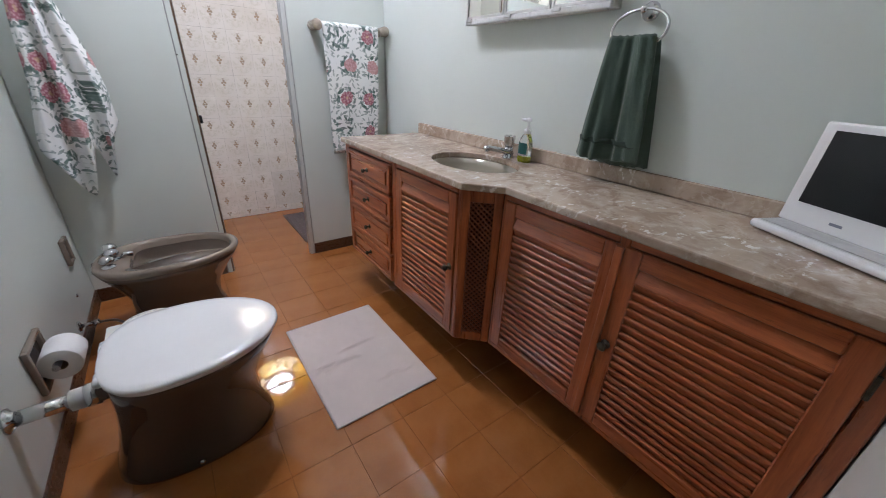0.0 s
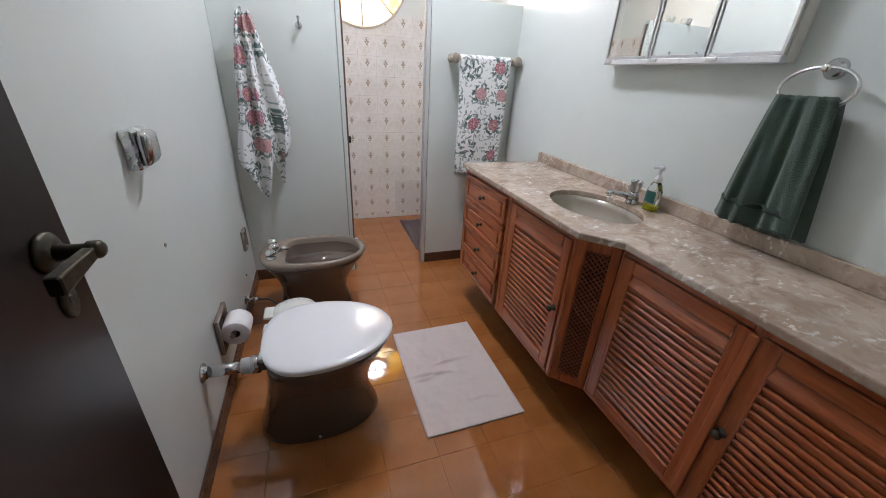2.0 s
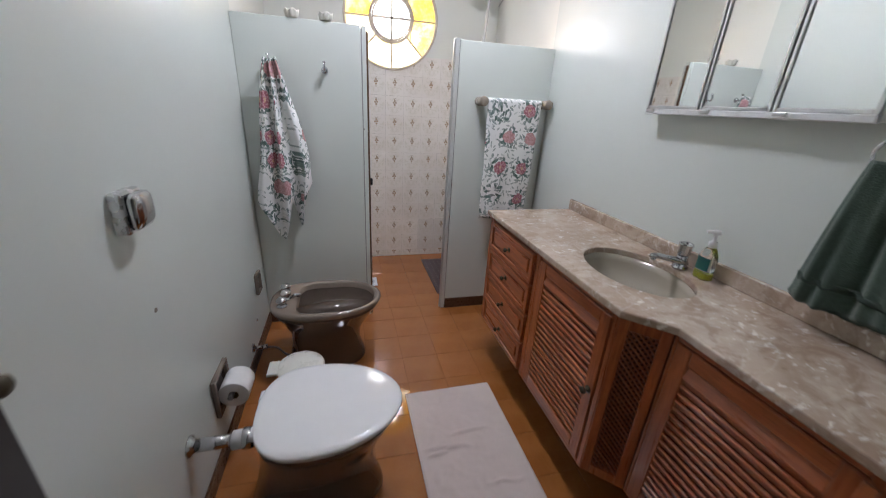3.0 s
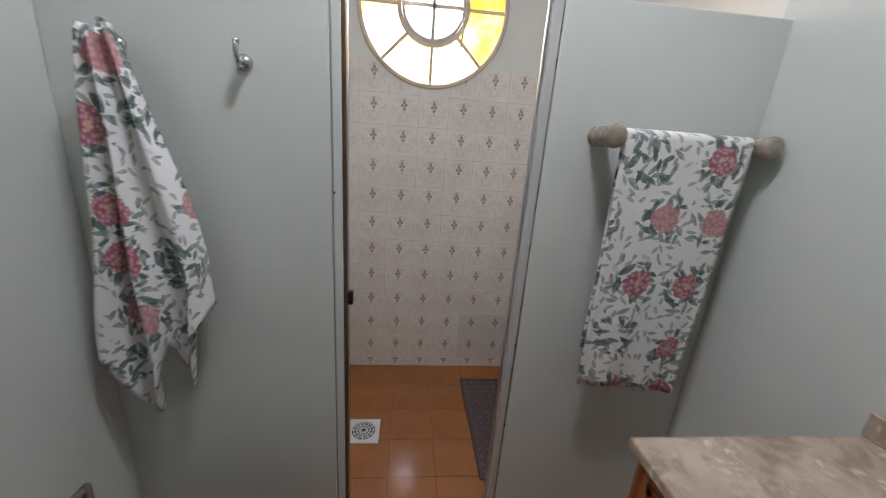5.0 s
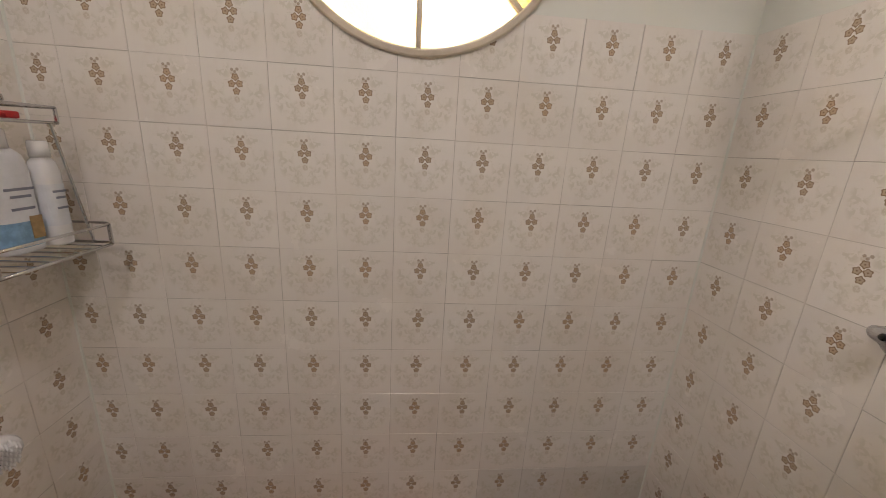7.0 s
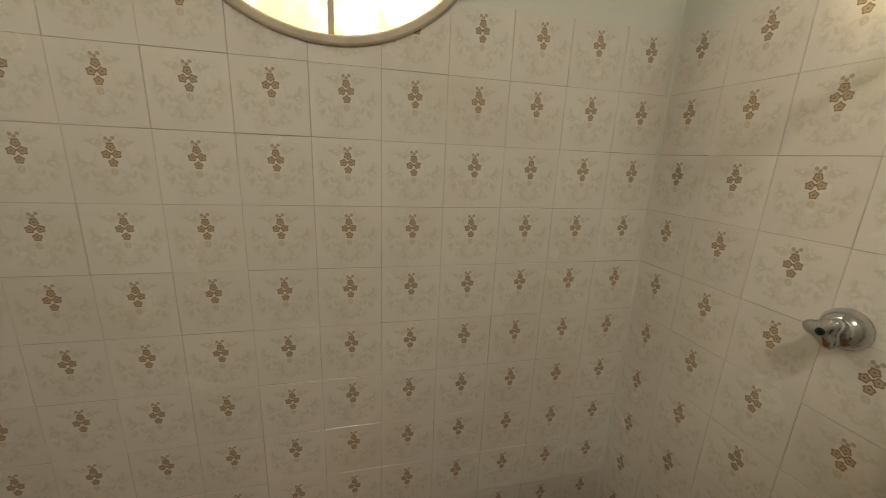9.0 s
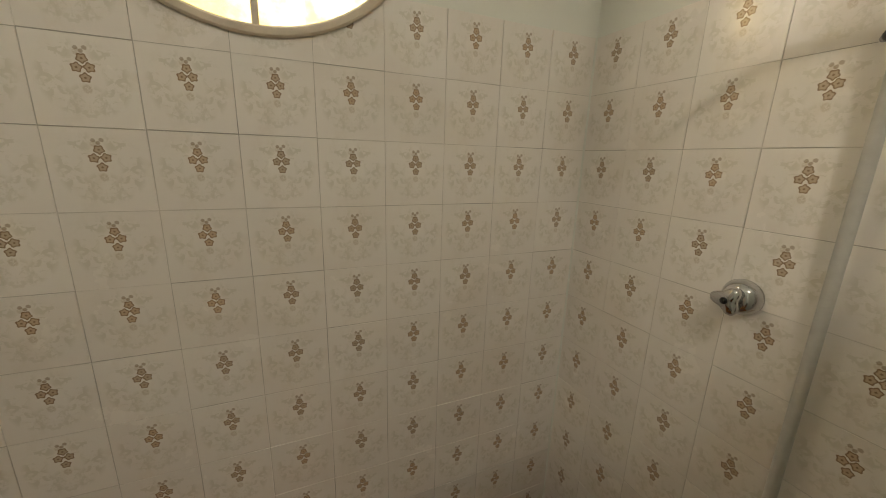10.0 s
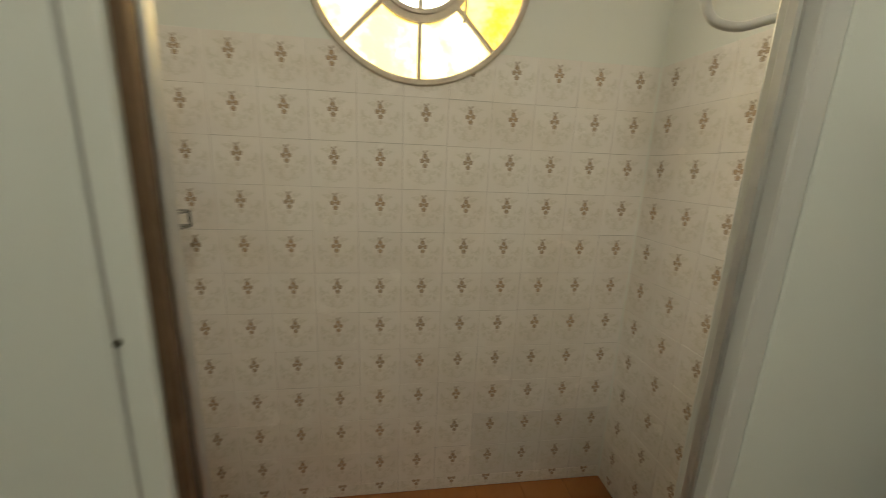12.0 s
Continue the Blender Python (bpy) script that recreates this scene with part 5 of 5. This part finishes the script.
part("hose", tube(smooth_line([(-0.235, -0.44, 2.17), (-0.245, -0.445, 1.98), (-0.262, -0.455, 1.78), (-0.25, -0.465, 1.685), (-0.2, -0.49, 1.655), (-0.13, -0.53, 1.668), (-0.075, -0.575, 1.655), (-0.04, -0.6, 1.61), (-0.03, -0.603, 1.556), (XR - 0.026, -0.602, 1.4), (XR - 0.022, -0.603, 0.8), (XR - 0.03, -0.61, 0.35), (XR - 0.04, -0.6, 0.22)], 10), 0.0098, 12), HOSE, hs, "", True)
part("clip", tube([(XR - 0.012, -0.576, 1.556), (XR - 0.03, -0.588, 1.556), (XR - 0.034, -0.602, 1.556), (XR - 0.03, -0.617, 1.557), (XR - 0.012, -0.63, 1.559)], [0.005, 0.009, 0.012, 0.009, 0.003], 12), BLACK, hs, "black wall clip", True)
sh = thing("electric_shower", -0.33, -0.44, 2.22, "white electric shower on a short wall pipe", "shower")
part("wall_pipe", tube(smooth_line([(XR, -0.44, 2.42), (XR - 0.1, -0.44, 2.43), (XR - 0.26, -0.44, 2.42), (XR - 0.33, -0.44, 2.39)]), 0.013, 12), WHITE, sh, "", True)
part("body", lathe((-0.33, -0.44, 2.40), (0, 0, -1), [(0, 0.022), (0.02, 0.03), (0.05, 0.055), (0.11, 0.07), (0.15, 0.078), (0.165, 0.072), (0.166, 0.0)], 32), WHITE, sh, "", True)
part("outlet", tube(smooth_line([(-0.28, -0.44, 2.27), (-0.24, -0.44, 2.24), (-0.235, -0.44, 2.17)], 5), 0.009, 10), WHITE, sh, "", True)
cb = thing("wall_cable", XR, -0.2, 2.1, "thin grey cable running aslant over the wall", "cable")
part("cord", tube(smooth_line([(XR - 0.004, -0.474, 2.27), (XR - 0.006, -0.018, 2.11)], 4), 0.004, 8), HOSE, cb, "", True)

nz = thing("soap_niche", XR, -0.82, 0.965, "taupe ceramic soap dish on the shower tiles", "soap dish")
bm = box(XR - 0.012, XR, -0.90, -0.745, 0.965, 1.115, 0.004)
part("back", bm, TAUPE, nz)
for b in ((-0.757, -0.745, 0.965, 1.115), (-0.90, -0.888, 0.965, 1.115)):
    part("side", box(XR - 0.05, XR - 0.012, b[0], b[1], b[2], b[3], 0.004), TAUPE, nz)
part("shelf", box(XR - 0.065, XR - 0.012, -0.888, -0.757, 0.965, 0.99, 0.006), TAUPE, nz)
part("lip", box(XR - 0.07, XR - 0.055, -0.90, -0.745, 0.965, 1.012, 0.006), TAUPE, nz)
sponge = thing("soap_bar", XR - 0.035, -0.822, 0.99, "dark green soap on a yellow sponge in the soap dish", "soap")
part("sponge", loft([oval(XR - 0.035, -0.822, 0.991 + z, 0.019 * k, 0.05 * k, 24, 3) for z, k in ((0, 0.95), (0.006, 1.0), (0.014, 1.0), (0.018, 0.94))]), plain("yellow_sponge", (0.5, 0.42, 0.16), 0.9, bump=0.5, scale=150), sponge, "yellow sponge", True)
part("soap", loft([oval(XR - 0.034, -0.822, 1.009 + z, 0.016 * k, 0.042 * k, 24, 2.4) for z, k in ((0, 0.9), (0.006, 1.0), (0.014, 0.96), (0.02, 0.7), (0.022, 0.1))]), GREEN_SOAP, sponge, "dark green soap", True)

# wire caddy on the left shower wall
cx0, cx1, cx2 = XL + 0.005, -1.526, -1.588
ca, cb_ = -0.37, -0.093
cd = thing("shower_caddy", XL + 0.07, -0.235, 1.13, "two-tier chrome wire shower caddy on the tiles", "caddy")


def wire(points, r=0.0028):
    return tube(points, r, 7)


def tier(z, front, high):
    loop = [(cx0, ca, z), (front - 0.03, ca, z), (front, ca + 0.03, z), (front, cb_ - 0.013, z), (front - 0.013, cb_, z), (cx0, cb_, z)]
    part("tier_rim", tube(loop, 0.0032, 8), CHROME, cd, "", True)
    up = [(x, y, z + high) for x, y, z in loop]
    part("tier_rail", tube(up, 0.003, 8), CHROME, cd, "", True)
    for p, q in zip(loop, up):
        part("upright", wire([p, q]), CHROME, cd)
    for k in range(1, 9):
        y = ca + (cb_ - ca) * k / 9
        part("shelf_wire", wire([(cx0, y, z), (front, y, z)], 0.0022), CHROME, cd)


tier(1.135, cx1, 0.045)
tier(1.39, cx2, 0.03)
for y in (ca, cb_):
    part("side_wire", wire(smooth_line([(cx0, y, 1.135), (cx0 + 0.004, y, 1.30), (cx0, y, 1.39), (cx0 + 0.02, y + 0.02, 1.44), (cx0 + 0.06, (ca + cb_) / 2, 1.445)], 5)), CHROME, cd, "", True)
part("front_wire", wire([(cx2, cb_ - 0.03, 1.39), (cx1 - 0.04, cb_ - 0.01, 1.135)]), CHROME, cd)


def bottle(y, x, w, d, h, material, cap, label, text):
    z = 1.139
    b = thing("shampoo_bottle", x, y, z, label, "bottle", "bottles in the caddy")
    part("body", loft([oval(x, y, z + k * h, d * s, w * s, 26, 3) for k, s in ((0, 0.93), (0.02, 1.0), (0.7, 1.0), (0.8, 0.86), (0.86, 0.5))]), material, b, "", True)
    part("cap", lathe((x, y, z + 0.85 * h), (0, 0, 1), [(0, min(w, d) * 0.75), (0.14 * h, min(w, d) * 0.72), (0.15 * h, min(w, d) * 0.6)], 18), cap, b, "", True)
    lab = part("label", loft([oval(x, y, z + k * h, d * 1.012, w * 1.012, 26, 3) for k in (0.2, 0.6)], cap0=False, cap1=False), text, b, "printed label")
    for k, half in ((0.52, 0.7), (0.46, 0.5), (0.36, 0.55)):
        o = obj("print_line", box(x + d * 1.014, x + d * 1.03, y - w * half, y + w * half, z + h * k, z + h * (k + 0.022)), INK)
        o.parent = lab
    return b


PALE_LABEL = plain("white_label", (0.72, 0.74, 0.77), 0.4)
GREEN_LABEL = plain("dark_green_label", (0.05, 0.11, 0.05), 0.4)
TAN_LABEL = plain("tan_label", (0.42, 0.27, 0.12), 0.4, var=0.3, scale=60)
BLUE_LABEL = plain("blue_label", (0.22, 0.42, 0.62), 0.4, var=0.3, scale=60)
jx, jy, jz = -1.622, -0.325, 1.139
jug = thing("shampoo_jug", jx, jy, jz, "white shampoo jug with green and tan label in the caddy", "bottle", "bottles in the caddy")
part("body", loft([oval(jx, jy, jz + z, 0.027 * k, 0.05 * k, 32, 5) for z, k in ((0, 0.94), (0.006, 1.0), (0.175, 1.0), (0.186, 0.97), (0.192, 0.86))]), WHITE, jug, "", True)
part("cap", box(jx - 0.018, jx + 0.018, jy - 0.036, jy + 0.036, jz + 0.192, jz + 0.208, 0.006, 2), WHITE, jug, "flat white cap")
lab = part("label", box(jx + 0.0268, jx + 0.0276, jy - 0.034, jy + 0.034, jz + 0.03, jz + 0.112), TAN_LABEL, jug, "tan label")
o = obj("green_patch", loft([[(jx + x, jy - 0.006 + 0.021 * math.cos(a), jz + 0.082 + 0.026 * math.sin(a)) for a in [2 * math.pi * i / 24 for i in range(24)]] for x in (0.0277, 0.0285)]), GREEN_LABEL)
o.parent = lab
for z, half in ((0.122, 0.026), (0.134, 0.02)):
    o = obj("print_line", box(jx + 0.0268, jx + 0.0278, jy - half, jy + half, jz + z, jz + z + 0.005), INK)
    o.parent = lab
bottle(-0.245, -1.692, 0.024, 0.022, 0.225, BLUE, WHITE, "pale blue bottle with a white cap in the caddy", BLUE)
cond = bottle(-0.196, -1.63, 0.04, 0.025, 0.235, PALE_LABEL, WHITE, "pale conditioner bottle with a blue and tan label in the caddy", PALE_LABEL)
part("blue_band", loft([oval(-1.63, -0.196, 1.139 + z, 0.0256, 0.0409, 26, 3) for z in (0.012, 0.062)], cap0=False, cap1=False), BLUE_LABEL, cond, "blue printed band")
part("tan_patch", box(-1.63 + 0.0256, -1.63 + 0.0266, -0.19, -0.166, 1.165, 1.21), TAN_LABEL, cond, "tan printed patch")
bottle(-0.129, -1.615, 0.022, 0.022, 0.215, WHITE, WHITE, "slim white spray bottle with grey print in the caddy", PALE_LABEL)
rz_ = thing("razor", -1.65, -0.2, 1.395, "red plastic razor lying on the caddy's top tier", "razor")
part("grip", box(-1.66, -1.645, -0.27, -0.14, 1.393, 1.405, 0.004), RED, rz_)
part("razor_head", box(-1.672, -1.633, -0.145, -0.13, 1.394, 1.408, 0.003), RED, rz_)

# back brush hanging from the caddy
br = thing("bath_brush", -1.565, -0.40, 0.74, "white long-handled bath brush with purple grip hanging from the caddy", "brush")
line = smooth_line([(-1.512, -0.425, 1.150), (-1.513, -0.42, 1.08), (-1.528, -0.405, 0.975), (-1.55, -0.385, 0.90), (-1.56, -0.365, 0.83)], 6)
part("handle", tube(line, [0.008 + 0.009 * math.sin(math.pi * min(1, i / 15)) for i in range(len(line))], 14), WHITE, br, "", True)
part("grip", loft([oval(-1.502 - 0.008 * k, -0.432 + 0.016 * k, 1.115 - 0.12 * k, 0.010 * math.sin(math.pi * (0.06 + 0.88 * k)), 0.013 * math.sin(math.pi * (0.06 + 0.88 * k)), 16) for k in [i / 10 for i in range(11)]]), PURPLE, br, "purple rubber grip", True)
part("loop", tube(smooth_line([(-1.512, -0.425, 1.145), (-1.520, -0.39, 1.172), (-1.530, -0.366, 1.184), (-1.534, -0.372, 1.172), (-1.522, -0.4, 1.155), (-1.512, -0.423, 1.143)], 5), 0.002, 6), WHITE, br, "thin hanging loop", True)
axis = Vector((0.75, -0.5, -0.25)).normalized()
hub = Vector((-1.575, -0.352, 0.80))
part("brush_head", lathe(hub, axis, [(0, 0.03), (0.004, 0.038), (0.014, 0.038), (0.018, 0.032)], 24), WHITE, br, "round white brush head", True)
bm = bmesh.new()
side = axis.orthogonal().normalized()
other = axis.cross(side)
for i in range(-4, 5):
    for j in range(-4, 5):
        if i * i + j * j <= 17:
            lathe(hub + axis * 0.016 + side * 0.0078 * i + other * 0.0078 * j, axis, [(0, 0.0032), (0.016, 0.0028), (0.019, 0.0015)], 6, bm)
tagged(part("bristles", bm, WHITE, br, "short white bristles"), kind="stuff")
br.location.x -= 0.036

# ---- tiles, each a piece of its wall or floor ----


def tile_mesh(name, w, h, d, material, bevel):
    """A tile in its local x-z plane, its face at y = 0 looking to -y."""
    bm = box(-w / 2, w / 2, 0, d, -h / 2, h / 2)
    front = [e for e in bm.edges if all(v.co.y < 1e-6 for v in e.verts)]
    bmesh.ops.bevel(bm, geom=front, offset=bevel, segments=1, affect="EDGES")
    bmesh.ops.recalc_face_normals(bm, faces=bm.faces)
    me = bpy.data.meshes.new(name)
    bm.to_mesh(me)
    bm.free()
    me.materials.append(material)
    return me


def cut_tile(cx, cz, w, h, d, material):
    """A tile with the round window's edge cut out of it."""
    n = 12
    bm = bmesh.new()
    rr = WR
    vs = {}
    for i in range(n + 1):
        for j in range(n + 1):
            vs[i, j] = bm.verts.new((-w / 2 + w * i / n, 0, -h / 2 + h * j / n))
    far = lambda v: math.hypot(v.co.x + cx - WX, v.co.z + cz - WZ)
    for i in range(n):
        for j in range(n):
            q = (vs[i, j], vs[i + 1, j], vs[i + 1, j + 1], vs[i, j + 1])
            if any(far(v) > rr for v in q):
                bm.faces.new(q)
    for v in list(bm.verts):
        if not v.link_faces:
            bm.verts.remove(v)
        elif far(v) < rr:
            k = rr / far(v)
            v.co.x, v.co.z = (v.co.x + cx - WX) * k + WX - cx, (v.co.z + cz - WZ) * k + WZ - cz
    out = bmesh.ops.extrude_face_region(bm, geom=list(bm.faces))
    for v in out["geom"]:
        if isinstance(v, bmesh.types.BMVert):
            v.co.y += d
    bmesh.ops.recalc_face_normals(bm, faces=bm.faces)
    me = bpy.data.meshes.new("tile")
    bm.to_mesh(me)
    bm.free()
    me.materials.append(material)
    return me


P = 0.15
full = tile_mesh("tile", P - 0.0011, P - 0.0011, 0.008, WALL_TILE, 0.0006)
foot_h = TOP - 11 * P
patch = tile_mesh("tile", P - 0.0011, P - 0.0011, 0.008, wall_tile("replaced_wall_tile", 0.89), 0.0009)
rnd = random.Random(5)


def tile_wall(parent, origin, along, turn, count, last=P):
    """Rows of tiles from the top down; along is the way from the corner."""
    mesh_last = full if last == P else tile_mesh("tile", last - 0.0011, P - 0.0011, 0.008, WALL_TILE, 0.0006)
    foot = tile_mesh("tile", P - 0.0011, foot_h - 0.0011, 0.008, WALL_TILE, 0.0006)
    for c in range(count):
        for r in range(12):
            wide = last if c == count - 1 else P
            zc = TOP - P * (r + 0.5) if r < 11 else foot_h / 2
            p = Vector(origin) + Vector(along) * (P * c + wide / 2)
            me = (mesh_last if wide != P else full) if r < 11 else foot
            if parent is wall_north and r < 3 and abs(math.hypot(p.x - WX, zc - WZ)) < WR + 0.11:
                d = [math.hypot(p.x + a * P / 2 - WX, zc + b * P / 2 - WZ) for a in (-1, 1) for b in (-1, 1)]
                if max(d) < WR:
                    continue
                if min(d) < WR or abs(p.x - WX) < P:
                    me = cut_tile(p.x, zc, wide - 0.0011, P - 0.0011, 0.008, WALL_TILE)
            if parent is wall_north and c < 4 and 9 <= r <= 10:
                me = patch
            o = new("tile", me)
            o.matrix_world = Matrix.Translation((p.x, p.y, zc)) @ turn @ pose(rnd.uniform(-0.00025, 0.00025), rnd.uniform(-0.0004, 0.0003), rnd.uniform(-0.0005, 0.0005), rnd.uniform(-0.3, 0.3), rnd.uniform(-0.12, 0.12), rnd.uniform(-0.25, 0.25))
            o.parent = parent


for name, x in (("trim_1", XR), ("trim_2", XL)):
    structure(name, tube([(x, 0, 0), (x, 0, TOP)], 0.0045, 8), CREAM_GLOW_PAINT, "pale filler bead in the tiled shower corner", "trim")
tile_wall(wall_north, (XR, 0, 0), (-1, 0, 0), Matrix.Identity(4), 12, 0.09)
tile_wall(wall_east, (XR, 0, 0), (0, -1, 0), Matrix.Rotation(radians(-90), 4, "Z"), 7, -PB - 6 * P)
tile_wall(wall_west, (XL, 0, 0), (0, -1, 0), Matrix.Rotation(radians(90), 4, "Z"), 7, -PB - 6 * P)
structure("tile_bed_east", box(XR + 0.0014, XR + 0.006, PB, -0.001, 0, TOP - 0.001), GROUT, "cream joints between the shower wall tiles", "wall")
structure("tile_bed_west", box(XL - 0.006, XL - 0.0014, PB, -0.001, 0, TOP - 0.001), GROUT, "cream joints between the shower wall tiles", "wall")
structure("tile_bed_north", box(XL, XR, 0.0014, 0.006, 0, WZ - WR), GROUT, "cream joints between the shower wall tiles", "wall")


def floor_field(x_joint, y_joint, x0, x1, y0, y1, py):
    px = 0.20
    shared = {}
    i0, i1 = math.floor((x0 - x_joint) / px), math.ceil((x1 - x_joint) / px)
    j0, j1 = math.floor((y0 - y_joint) / py), math.ceil((y1 - y_joint) / py)
    for i in range(i0, i1):
        for j in range(j0, j1):
            a, b = max(x0, x_joint + i * px), min(x1, x_joint + (i + 1) * px)
            c, d = max(y0, y_joint + j * py), min(y1, y_joint + (j + 1) * py)
            if b - a < 0.01 or d - c < 0.01:
                continue
            key = (round(b - a, 3), round(d - c, 3))
            if key not in shared:
                shared[key] = tile_mesh("tile", b - a - 0.0014, d - c - 0.0014, 0.008, FLOOR_TILE, 0.0012)
            o = new("tile", shared[key])
            o.matrix_world = pose((a + b) / 2, (c + d) / 2, rnd.uniform(-0.0004, 0.0), -90 + rnd.uniform(-0.09, 0.09), rnd.uniform(-0.09, 0.09), 0)
            o.parent = floor


floor_field(-0.163, -2.332, XL, XR, Y_IN - 0.14, PF + 0.05, 0.2047)
floor_field(-0.172, -0.180, XL, XR, PF + 0.05, 0.0, 0.2)
